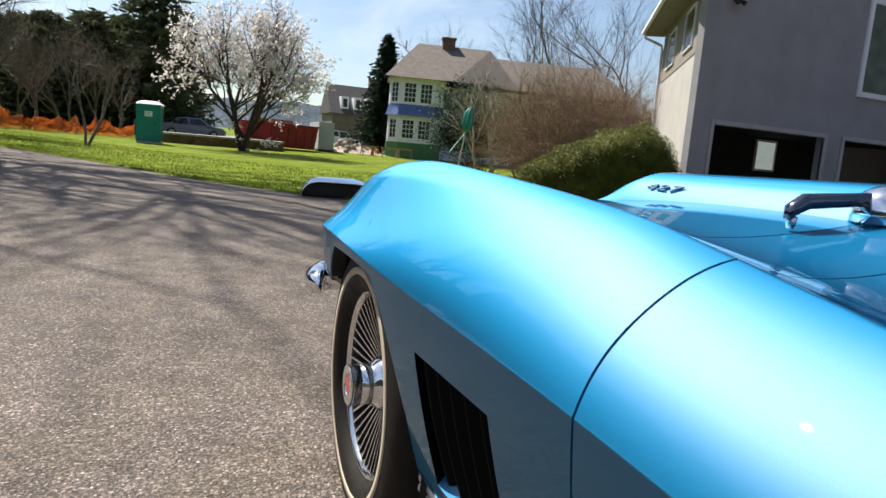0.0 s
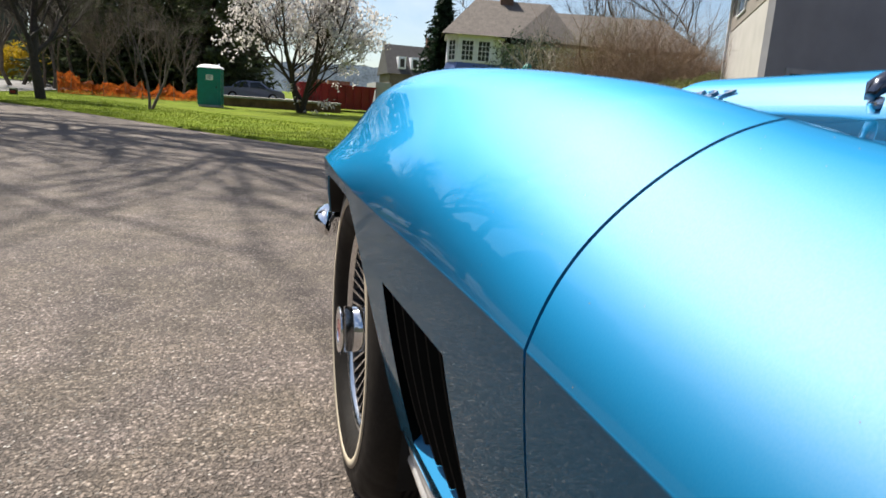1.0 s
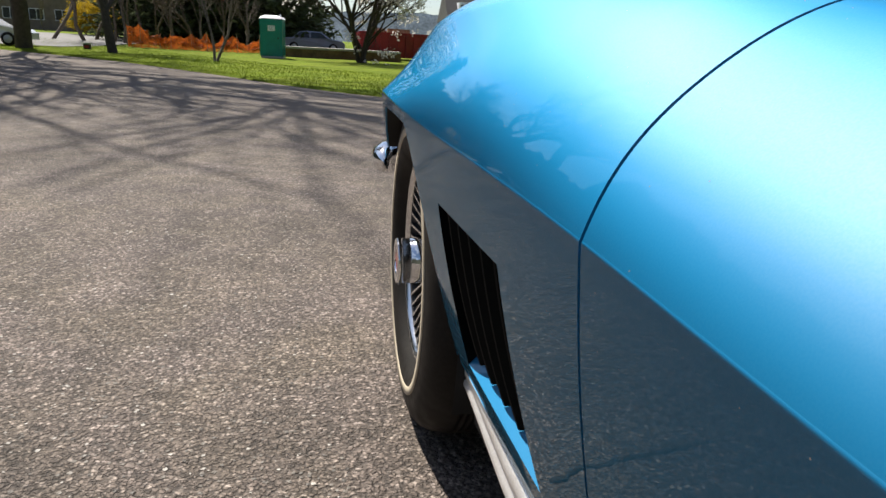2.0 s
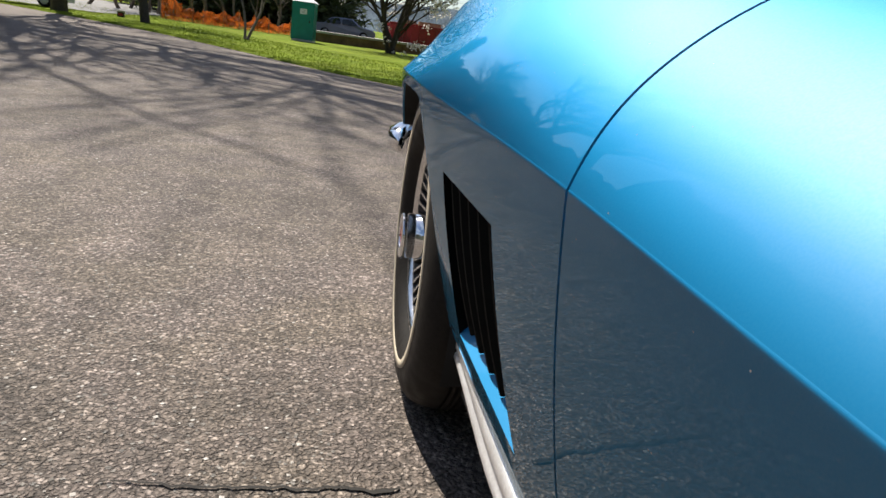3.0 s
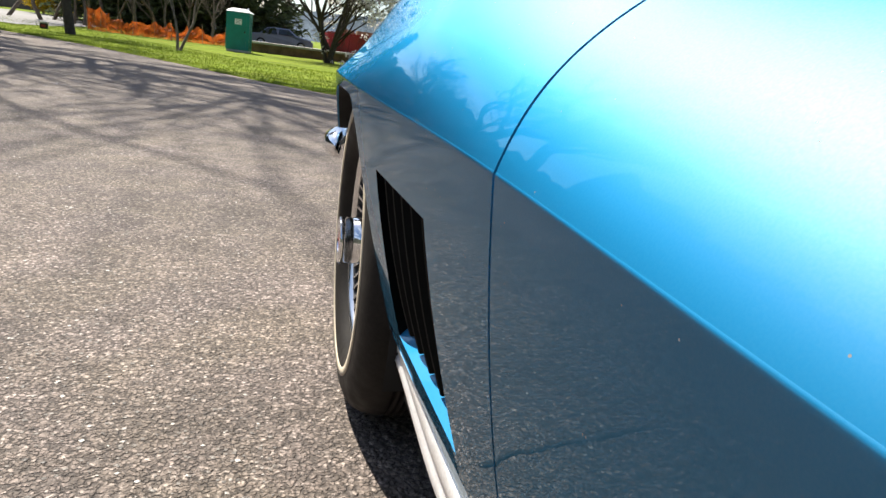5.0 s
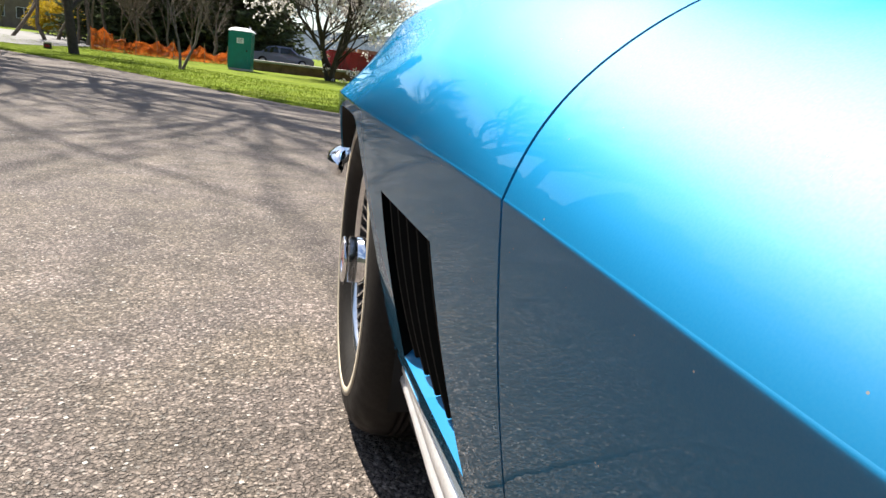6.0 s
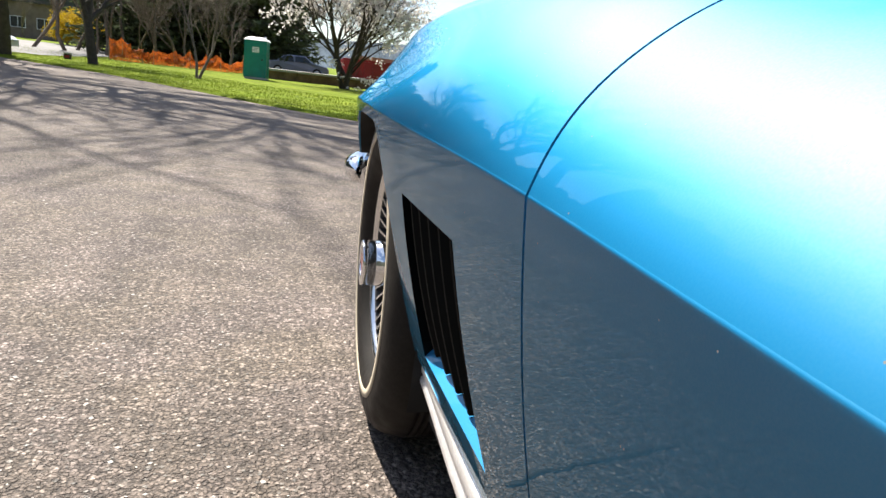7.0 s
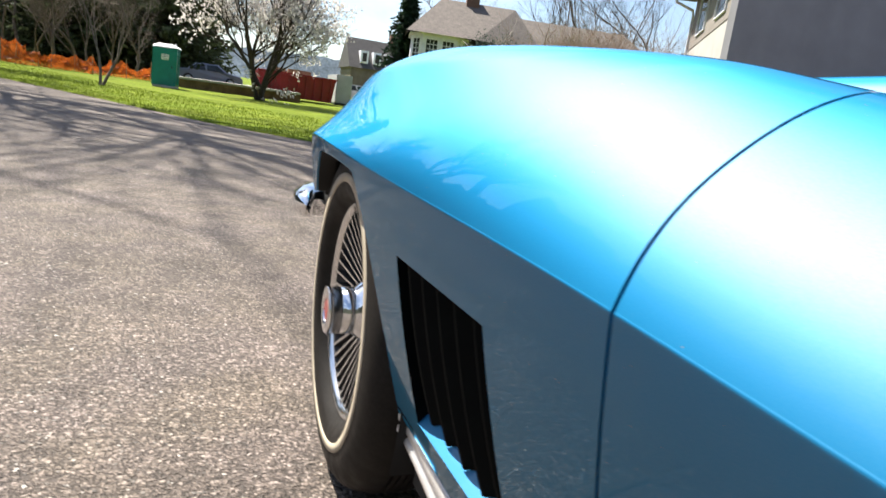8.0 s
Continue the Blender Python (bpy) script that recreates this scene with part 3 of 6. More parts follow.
def side_panel(columns_y, floor, arches=(), hole=False, lip0=True, lip1=True, lean=None, rim=False):
    """The flank below the crest: columns of points from the floor line, or from the wheel arch, up to the crest."""
    zs = [FLOOR_Z, 0.31, 0.33, GILL_BOTTOM, 0.38, 0.41, 0.44, 0.47, 0.50, 0.53, 0.555, GILL_TOP]
    ups = [0.18, 0.36, 0.54, 0.7, 0.85, 0.93, 0.96, 0.975, 0.988, 1.0]
    rows = []
    for y in columns_y:
        low = floor(y)
        col = []
        for z in zs:
            yy = lean(y, z) if lean else y
            cut = max([low] + [arch_z(yy, a) for a in arches])
            zz = min(max(z, cut), crest_z(yy))
            col.append((side_x(yy, zz), yy, zz))
        for u in ups:
            zc = crest_z(y)
            z = GILL_TOP + (zc - GILL_TOP) * u
            cut = max([low] + [arch_z(y, a) for a in arches])
            zz = min(max(z, cut), zc)
            col.append((side_x(y, zz), y, zz))
        rows.append(col)
    n = len(rows[0])
    verts = [p for r in rows for p in r]
    faces = []
    for i in range(len(rows) - 1):
        ym = (columns_y[i] + columns_y[i + 1]) / 2
        for j in range(n - 1):
            if hole and -0.728 < ym < -0.457 and 3 <= j < 11:
                continue
            q = [i * n + j, (i + 1) * n + j, (i + 1) * n + j + 1, i * n + j + 1]
            pts = []
            for k in q:
                if all((Vector(verts[k]) - Vector(verts[o])).length > 1e-5 for o in pts):
                    pts.append(k)
            if len(pts) > 2:
                faces.append(tuple(pts[::-1]))
    # turned-in edges along the cuts and round the wheel arch

    def lip(line, dx):
        nonlocal verts, faces
        b, c = len(verts), len(verts) + len(line)
        verts += [verts[k] for k in line] + [(verts[k][0] + dx, verts[k][1], verts[k][2]) for k in line]
        faces += [(b + m, b + m + 1, c + m + 1, c + m) for m in range(len(line) - 1) if (Vector(verts[line[m]]) - Vector(verts[line[m + 1]])).length > 1e-5]

    if rim:
        line = [verts[i * n] for i in range(len(rows))]
        inner = [(x + 0.004, y, z) for x, y, z in line] + [(x + 0.04, y, z) for x, y, z in line]
        c = len(line)
        return inner, [(m, m + 1, c + m + 1, c + m) for m in range(c - 1) if (Vector(line[m]) - Vector(line[m + 1])).length > 1e-5]
    lip([i * n for i in range(len(rows))], 0.004)
    if lip0:
        lip(list(range(n)), 0.012)
    if lip1:
        lip([(len(rows) - 1) * n + j for j in range(n)], 0.012)
    return verts, faces


def leaning(y, z):
    """Columns lean along the slanted ends of the side vent."""
    w = ease((y + 0.90) / 0.16) * ease((-0.36 - y) / 0.08)
    k = 0.15 + 0.065 * min(max((-0.457 - y) / 0.271, 0), 1)
    return y - w * k * (GILL_TOP - z)


def sports_car():
    car = thing("sports_car", "light blue metallic open sports car parked on the asphalt", "car")
    # front fenders
    v_hood = lambda y: v_at_x(y, hood_x(y) + 0.003)
    arch_cols = [ARCH_R * math.cos(math.pi * k / 40) for k in range(41)]
    front_cols = sorted({round(v, 4) for v in [0.775 - 0.0125 * k for k in range(33) if 0.775 - 0.0125 * k > ARCH_R] + arch_cols + [-0.38, -0.395, -0.41, -0.425, -0.44]
                         + [-0.457 - 0.271 * k / 10 for k in range(11)] + [-0.738, -0.755, -0.775, -0.80, -0.825, -0.85, -0.875, -0.9, SEAM + HALF_GAP]})
    top = top_panel(SEAM + HALF_GAP, 0.775, 0.0, v_hood, 110, 44)
    floor = lambda y: sill_top(y) if y < 0.3 else 0.55 + 0.03 * ease((y - 0.37) / 0.3)
    flank = side_panel(front_cols, floor, (0.0,), hole=True, lean=leaning, lip0=True, lip1=False)
    for name, flip in (("front_fender", False), ("front_fender", True)):
        body = place(name, mesh_data(name, *[mirror_x(top) if flip else top][0], PAINT), car)
        lower = place("fender_side", mesh_data("fender_side", *[mirror_x(flank) if flip else flank][0], PAINT), body)
    shield = side_panel([y for y in front_cols if y > 0.33], floor, (0.0,), lip0=False, lip1=False)
    for flip in (False, True):
        inner = ([(x + 0.007, y - 0.003, z) for x, y, z in shield[0]], shield[1])
        edge = side_panel(front_cols, floor, (0.0,), lean=leaning, rim=True)
        place("arch_edge", mesh_data("arch_edge", *(mirror_x(edge) if flip else edge), UNDER), car)
        place("splash_shield", mesh_data("splash_shield", *(mirror_x(inner) if flip else inner), UNDER), car)
    # doors
    door_cols = [SEAM - HALF_GAP - (SEAM - SEAM_REAR - 2 * HALF_GAP) * k / 40 for k in range(41)][::-1]
    dtop = top_panel(SEAM_REAR + HALF_GAP, SEAM - HALF_GAP, 0.0, lambda y: v_at_x(y, 0.636), 80, 44)
    dside = side_panel(door_cols, sill_top)
    for flip in (False, True):
        door = place("door", mesh_data("door", *[mirror_x(dtop) if flip else dtop][0], PAINT), car)
        place("door_skin", mesh_data("door_skin", *[mirror_x(dside) if flip else dside][0], PAINT), door)
    # rear quarters and deck
    rear_arch = [-2.489 + ARCH_R * math.cos(math.pi * k / 30) for k in range(31)]
    rear_cols = sorted({round(v, 4) for v in [SEAM_REAR - HALF_GAP, -2.03, -2.08] + rear_arch + [-2.9 - 0.05 * k for k in range(14)]})
    qtop = top_panel(-3.55, SEAM_REAR - HALF_GAP, 0.0, 2.0, 60, 50)
    qside = side_panel(rear_cols, lambda y: sill_top(y) if y > -2.6 else 0.36, (-2.489,))
    for flip in (False, True):
        q = place("rear_quarter", mesh_data("rear_quarter", *[mirror_x(qtop) if flip else qtop][0], PAINT), car)
        place("quarter_side", mesh_data("quarter_side", *[mirror_x(qside) if flip else qside][0], PAINT), q)
    verts, faces = grid(lambda u, v: ((u - 0.5) * 1.30 * (1 - 0.1 * v), -3.55 - 0.03 * math.sin(v * 3.14), 0.66 - 0.3 * v), 12, 6)
    place("tail_panel", mesh_data("tail_panel", verts, faces, PAINT), car)
    # hood, nose and cowl, each a panel of its own across both halves
    for name, y0, y1, x_of, ny in (("hood", -0.738, 0.50, hood_x, 54), ("cowl", -0.9185, -0.742, hood_x, 16), ("dash_cowl", -1.12, -0.9215, lambda y: 0.6335, 14),
                                   ("nose_panel", 0.504, 0.775, hood_x, 24)):
        va = lambda y, f=x_of: v_at_x(y, f(y))
        verts, faces = top_panel(y0, y1, va, 2.0, ny, 30, lip0=name != "nose_panel", lip1=name != "nose_panel")
        panel = place(name, welded(mesh_data(name, *mirrored(verts, faces), PAINT)), car)
        if name == "hood":
            hood = panel
    # grille opening and lower valance between the fenders
    box("grille", (-0.60, 0.60, 0.40), (0.60, 0.64, 0.66), BLACK, car, 0.01)
    for k in range(5):
        box("grille_bar", (-0.58, 0.64, 0.43 + 0.045 * k), (0.58, 0.652, 0.442 + 0.045 * k), CHROME, car, 0.004)
    verts, faces = grid(lambda u, v: ((u - 0.5) * 1.24, 0.70 - 0.16 * v, 0.41 - 0.17 * v - 0.02 * (2 * u - 1) ** 2), 20, 6)
    place("valance", mesh_data("valance", verts, faces, PAINT), car)
    for s in (-1, 1):
        box("front_baffle", (s * 0.62 - 0.06, 0.635, 0.44), (s * 0.62 + 0.06, 0.65, 0.63), UNDER, car, 0.004)
    # raised scoop on the hood with its number
    def scoop(u, v):
        y = 0.04 - 0.84 * u
        w = 0.215 - 0.04 * u
        rise_ = ease((0.02 - y) / 0.20)
        top_z = 0.82 + 0.08 * rise_ + 0.012 * u * rise_
        s = abs(v - 0.5) * 2
        base = top_at(y, v_at_x(y, w + 0.05))[2] - 0.004
        if s > 0.8:
            f = (1 - s) / 0.2
            return ((w + 0.05 - 0.045 * f) * (1 if v > 0.5 else -1), y, base + (top_z - 0.012 - base) * f**0.8)
        return (w * 0.98 * (s / 0.8) * (1 if v > 0.5 else -1), y, top_z + 0.006 - 0.018 * (s / 0.8) ** 6)

    verts, faces = grid(scoop, 40, 60)
    bulge = place("hood_scoop", mesh_data("hood_scoop", verts, faces, PAINT), hood)
    number = bpy.data.curves.new("number", "FONT")
    number.body, number.size, number.extrude, number.bevel_depth, number.shear = "427", 0.054, 0.0018, 0.0008, 0.25
    number.space_character = 1.25
    tmp = new("number_curve", number)
    me = bpy.data.meshes.new_from_object(tmp.evaluated_get(bpy.context.evaluated_depsgraph_get()))
    bpy.data.objects.remove(tmp)
    me.materials.clear()
    me.materials.append(CHROME)
    low, high = Vector(scoop(0.28, 0.03)), Vector(scoop(0.28, 0.085))
    up = (high - low).normalized()
    out = up.cross(Vector((0, 1, 0))).normalized()
    out = out if out.x < 0 else -out
    spot = low.lerp(high, 0.3) + out * 0.003
    me.transform(Matrix(((0, up.x * 0.4, out.x, spot.x), (-1.1, up.y * 0.4, out.y, spot.y - 0.022), (0, up.z * 0.4, out.z, spot.z), (0, 0, 0, 1))))
    place("engine_number", me, bulge, "small chrome 427 emblem")
    # added dark sheet behind panel gaps, floor boxes that block light, and wheel houses
    ys = [-3.4 + 4.1 * i / 60 for i in range(61)]
    rows = []
    for y in ys:
        rows.append([inward(top_at(y, 0.02 + (v_at_x(y, 0.63) - 0.02) * j / 12), 0.022) for j in range(13)])
    verts = [p for r in rows for p in r]
    faces = [(i * 13 + j, i * 13 + j + 1, (i + 1) * 13 + j + 1, (i + 1) * 13 + j) for i in range(60) for j in range(12)]
    place("inner_body", mesh_data("inner_body", *mirrored(verts, faces), UNDER), car)
    for lo, hi in (((-0.70, -3.3, 0.17), (0.70, -0.40, 0.22)), ((-0.52, -0.40, 0.19), (0.52, 0.70, 0.24)), ((-0.80, -0.97, 0.27), (-0.74, -0.86, 0.62)), ((0.74, -0.97, 0.27), (0.80, -0.86, 0.62))):
        box("floor_pan", lo, hi, UNDER, car, 0.01)
    for s in (-1, 1):
        for axle in (0.0, -2.489):
            verts, faces = [], []
            for k in range(25):
                a = math.pi * (0.17 + 0.93 * k / 24)
                for x in (0.80, 0.70, 0.52):
                    verts.append((s * x, axle + 0.40 * math.cos(a), 0.335 + min(0.40 * math.sin(a), 0.335)))
            faces = [(3 * k + j, 3 * k + j + 1, 3 * k + j + 4, 3 * k + j + 3) for k in range(24) for j in range(2)]
            b = len(verts)
            verts.append((s * 0.52, axle, 0.335))
            faces += [(3 * k + 2, 3 * k + 5, b) for k in range(24)]
            place("wheel_house", mesh_data("wheel_house", verts, faces, UNDER), car)
    # side vents: a recess with five slanted blades
    for s in (1, -1):
        vent = side_vent()
        vent.parent = car
        if s < 0:
            vent.scale = (-1, 1, 1)
    # bright sill strips
    verts, faces = grid(sill_point, 60, 10)
    for flip in (False, True):
        strip = place("sill_strip", mesh_data("sill_strip", *(mirror_x((verts, faces)) if flip else (verts, faces)), BRUSHED), car, "bright ribbed metal strip along the sill")
        bm = bmesh.new()
        bm_box(bm, (-0.768, -2.02, 0.205), (-0.70, -0.40, 0.262), 0.006)
        if flip:
            bmesh.ops.scale(bm, vec=(-1, 1, 1), verts=bm.verts[:])
        part("sill_base", bm, UNDER, strip)
    front_bumper(car)
    wheel = make_wheel(car)
    steer = Matrix.Translation((-0.748, 0, 0)) @ pose(0, 0, 0, 0, 0, -1.7) @ Matrix.Translation((0.74, 0, 0))
    for y, turn in ((0.0, 180), (-2.489, 0), (-2.489, 180)):
        copy_thing(wheel, pose(0, y, 0, 0, 0, turn) @ (steer if y == 0.0 else Matrix()))
    wheel.matrix_basis = steer
    wiper(car)
    cabin(car)
    return car


def mirror_x(data):
    verts, faces = data
    return [(-x, y, z) for x, y, z in verts], [tuple(f[::-1]) for f in faces]


def side_vent():
    depth = 0.034

    def p(y, z, d=0.0):
        return (side_x(y, z) + d, y, z)

    n = 12
    # walls of the recess and its sloping lower ledge
    ring = [(gill_front(GILL_TOP) + (gill_rear(GILL_TOP) - gill_front(GILL_TOP)) * k / n, GILL_TOP) for k in range(n + 1)]
    ring += [(gill_rear(z), z) for z in [GILL_TOP + (GILL_BOTTOM - GILL_TOP) * k / n for k in range(1, n + 1)]]
    ring += [(gill_rear(GILL_BOTTOM) + (gill_front(GILL_BOTTOM) - gill_rear(GILL_BOTTOM)) * k / n, GILL_BOTTOM) for k in range(1, n + 1)]
    ring += [(gill_front(z), z) for z in [GILL_BOTTOM + (GILL_TOP - GILL_BOTTOM) * k / n for k in range(1, n)]]
    m = len(ring)
    lift = lambda z: 0.036 if z <= GILL_BOTTOM + 1e-6 else 0.0
    verts = [p(y, z) for y, z in ring] + [(p(y, z)[0] + depth, y, z + lift(z)) for y, z in ring]
    faces = [(k, (k + 1) % m, m + (k + 1) % m, m + k) for k in range(m)]
    ledge = [f for k, f in enumerate(faces) if 2 * n <= k < 3 * n]
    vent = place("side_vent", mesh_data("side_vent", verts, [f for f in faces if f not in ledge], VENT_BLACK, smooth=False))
    used = [k for f in ledge for k in f]
    place("vent_ledge", mesh_data("vent_ledge", [verts[k] for k in used], [tuple(range(4 * i, 4 * i + 4))[::-1] for i in range(len(ledge))], PAINT, smooth=False), vent, "blue painted lower ledge")
    back = [(side_x(y, z) + depth - 0.002, y, z + lift(z)) for y, z in ((gill_front(GILL_TOP), GILL_TOP), (gill_rear(GILL_TOP), GILL_TOP), (gill_rear(GILL_BOTTOM), GILL_BOTTOM), (gill_front(GILL_BOTTOM), GILL_BOTTOM))]
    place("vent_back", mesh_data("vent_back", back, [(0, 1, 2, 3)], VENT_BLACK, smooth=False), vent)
    for k in range(5):
        f0 = 0.10 + 0.19 * k
        rows = []
        for j in range(13):
            z = GILL_TOP - 0.002 + (GILL_BOTTOM + 0.014 - GILL_TOP) * j / 12
            y0, y1 = gill_front(z), gill_rear(z)
            ya = y0 + (y1 - y0) * f0
            yb = y0 + (y1 - y0) * (f0 + 0.13)
            xa = side_x(ya, z) + 0.006 + 0.005 * (j / 12) ** 3
            rows.append([(xa, ya, z), (xa + 0.001, ya - 0.004, z), (xa + 0.025, yb, z + 0.02 * (j == 12)), (xa + 0.025, yb + 0.004, z + 0.02 * (j == 12))])
        verts = [q for r in rows for q in r]
        faces = [(4 * j + i, 4 * j + (i + 1) % 4, 4 * j + 4 + (i + 1) % 4, 4 * j + 4 + i) for j in range(12) for i in range(4)] + [(0, 3, 2, 1), (48, 49, 50, 51)]
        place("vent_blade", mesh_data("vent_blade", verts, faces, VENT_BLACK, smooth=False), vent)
    return vent


def sill_point(u, v):
    y = -0.354 - 1.66 * u
    low = 0.266 - 0.038 * ease((-0.35 - y) / 0.32)
    prof = ((0.0, 0.0), (0.008, 0.06), (0.011, 0.2), (0.010, 0.36), (0.0065, 0.42), (0.0065, 0.5), (0.010, 0.56), (0.011, 0.74), (0.009, 0.9), (0.004, 0.98), (-0.006, 1.0))
    o, h = prof[round(v * 10)]
    return (-(0.776 + o), y, low + h * (sill_top(y) - 0.003 - low))


def front_bumper(car):
    for s in (1, -1):
        bm = bmesh.new()
        rings = []
        for k in range(25):
            f = k / 24
            a = f**0.8
            if a < 0.35:
                g = a / 0.35
                x, y = 0.808 - 0.045 * g * g, 0.55 + 0.205 * g
            else:
                g = (a - 0.35) / 0.65
                x, y = 0.763 - 0.56 * g, 0.755 + 0.115 * math.sin(g * 1.7)
            blunt = math.sqrt(1 - (1 - min(f / 0.16, 1.0)) ** 2) * 0.97 + 0.03
            h, t = 0.05 * blunt, 0.042 * blunt
            z = 0.474 - 0.02 * f
            d = Vector((-0.4 - 0.6 * a, 1 - a, 0)).normalized()
            out = Vector((1 - a * 0.8, 0.25 + a * 0.9, 0)).normalized()
            c = Vector((x, y, z))
            prof = ((-0.6, -1), (0.2, -0.92), (0.8, -0.55), (1.0, 0.0), (0.8, 0.55), (0.2, 0.92), (-0.6, 1))
            rings.append([bm.verts.new(((c + out * o * t).x * -s, (c + out * o * t).y, z + w * h)) for o, w in prof])
        for r, q in zip(rings, rings[1:]):
            for j in range(7):
                bm.faces.new((r[j], r[(j + 1) % 7], q[(j + 1) % 7], q[j]))
        bm.faces.new(rings[0])
        bm.faces.new(rings[-1][::-1])
        part("bumper", bm, CHROME, car, "chrome front bumper", smooth=True)
        bm = bmesh.new()
        bm_box(bm, (s * -0.70 - 0.03, 0.58, 0.465), (s * -0.70 + 0.03, 0.75, 0.505), 0.006)
        part("bumper_bracket", bm, UNDER, car)


def make_wheel(car):
    """The front left wheel, at its axle's end."""
    wheel = new("wheel")
    wheel.parent = car
    c = (0.0, 0.0, WHEEL_Z)
    tread = [(0.213, -0.784), (0.2225, -0.794), (0.232, -0.806), (0.245, -0.8135), (0.262, -0.8165), (0.275, -0.8165), (0.302, -0.8135), (0.323, -0.805), (0.337, -0.792), (0.346, -0.775), (0.3505, -0.757)]
    for x in (-0.748, -0.735, -0.722, -0.709, -0.696):
        tread += [(0.353, x), (0.353, x + 0.007), (0.347, x + 0.008), (0.347, x + 0.011)]
    tread += [(0.3505, -0.68), (0.344, -0.66), (0.325, -0.64), (0.27, -0.628), (0.215, -0.632)]
    tyre = place("tyre", mesh_data("tyre", *spin(tread, c, 96), RUBBER), wheel)
    place("white_band", mesh_data("white_band", *spin([(0.2585, -0.8155), (0.2595, -0.8180), (0.2755, -0.8180), (0.2765, -0.8155)], c, 96), WHITEWALL), tyre, "thin cream white-wall band")
    hub_c = (0.016, 0.0, WHEEL_Z)
    lip = [(0.221, -0.792), (0.2215, -0.803), (0.217, -0.8065), (0.212, -0.805), (0.206, -0.795)]
    rim = place("rim", mesh_data("rim", *spin(lip, hub_c, 96), ALLOY), wheel, "polished alloy rim")
    place("rim_barrel", mesh_data("rim_barrel", *spin([(0.206, -0.795), (0.199, -0.785), (0.196, -0.765), (0.19, -0.735)], hub_c, 96), FIN_DARK), rim, "dark inner barrel of the rim")
    place("rim_back", mesh_data("rim_back", *spin([(0.197, -0.742), (0.10, -0.728), (0.02, -0.725)], hub_c, 48), BLACK), wheel)
    fin = bmesh.new()
    prof = [(0.203, -0.796, 0.0030), (0.17, -0.787, 0.0028), (0.13, -0.776, 0.0024), (0.095, -0.766, 0.0020), (0.06, -0.756, 0.0016)]
    front = []
    for r, x, w in prof:
        front.append([fin.verts.new((x, -w, r)), fin.verts.new((x, w, r)), fin.verts.new((x + 0.03, w, r)), fin.verts.new((x + 0.03, -w, r))])
    for a, b in zip(front, front[1:]):
        for j in range(4):
            face = fin.faces.new((a[j], a[(j + 1) % 4], b[(j + 1) % 4], b[j]))
            face.material_index = 0 if j == 0 else 1
    fin_ob = part("fin", fin, ALLOY, wheel, "bright-edged dark fin")
    fin_ob.data.materials.append(FIN_DARK)
    fin_ob.matrix_basis = Matrix.Translation(hub_c)
    for k in range(1, 44):
        o = place("fin", fin_ob.data, wheel)
        o.matrix_basis = Matrix.Translation(hub_c) @ pose(0, 0, 0, 360 * k / 44)
    hub = [(0.068, -0.735), (0.068, -0.762), (0.066, -0.772), (0.058, -0.784), (0.051, -0.791), (0.0485, -0.796), (0.0475, -0.798), (0.0475, -0.8), (0.0475, -0.822), (0.0467, -0.8225), (0.0467, -0.826), (0.0475, -0.8265), (0.0475, -0.8485), (0.0473, -0.8497), (0.0468, -0.8505), (0.0455, -0.851), (0.0275, -0.851), (0.027, -0.848)]
    hub_ob = place("hub_cap", mesh_data("hub_cap", *spin(hub, hub_c, 64), CHROME), wheel, "tall chrome hub cap")
    place("hub_badge", mesh_data("hub_badge", *spin([(0.027, -0.848), (0.0265, -0.8485), (0.018, -0.849), (0.0, -0.8493)], hub_c, 40), RED), hub_ob, "red hub badge")
    for k in range(3):
        bm = bmesh.new()
        bm_box(bm, (-0.85, -0.005, 0.042), (-0.84, 0.005, 0.0515), 0.003)
        ear = part("hub_ear", bm, CHROME, hub_ob, smooth=False)
        ear.matrix_basis = Matrix.Translation(hub_c) @ pose(0, 0, 0, 35 + 120 * k)
    return wheel


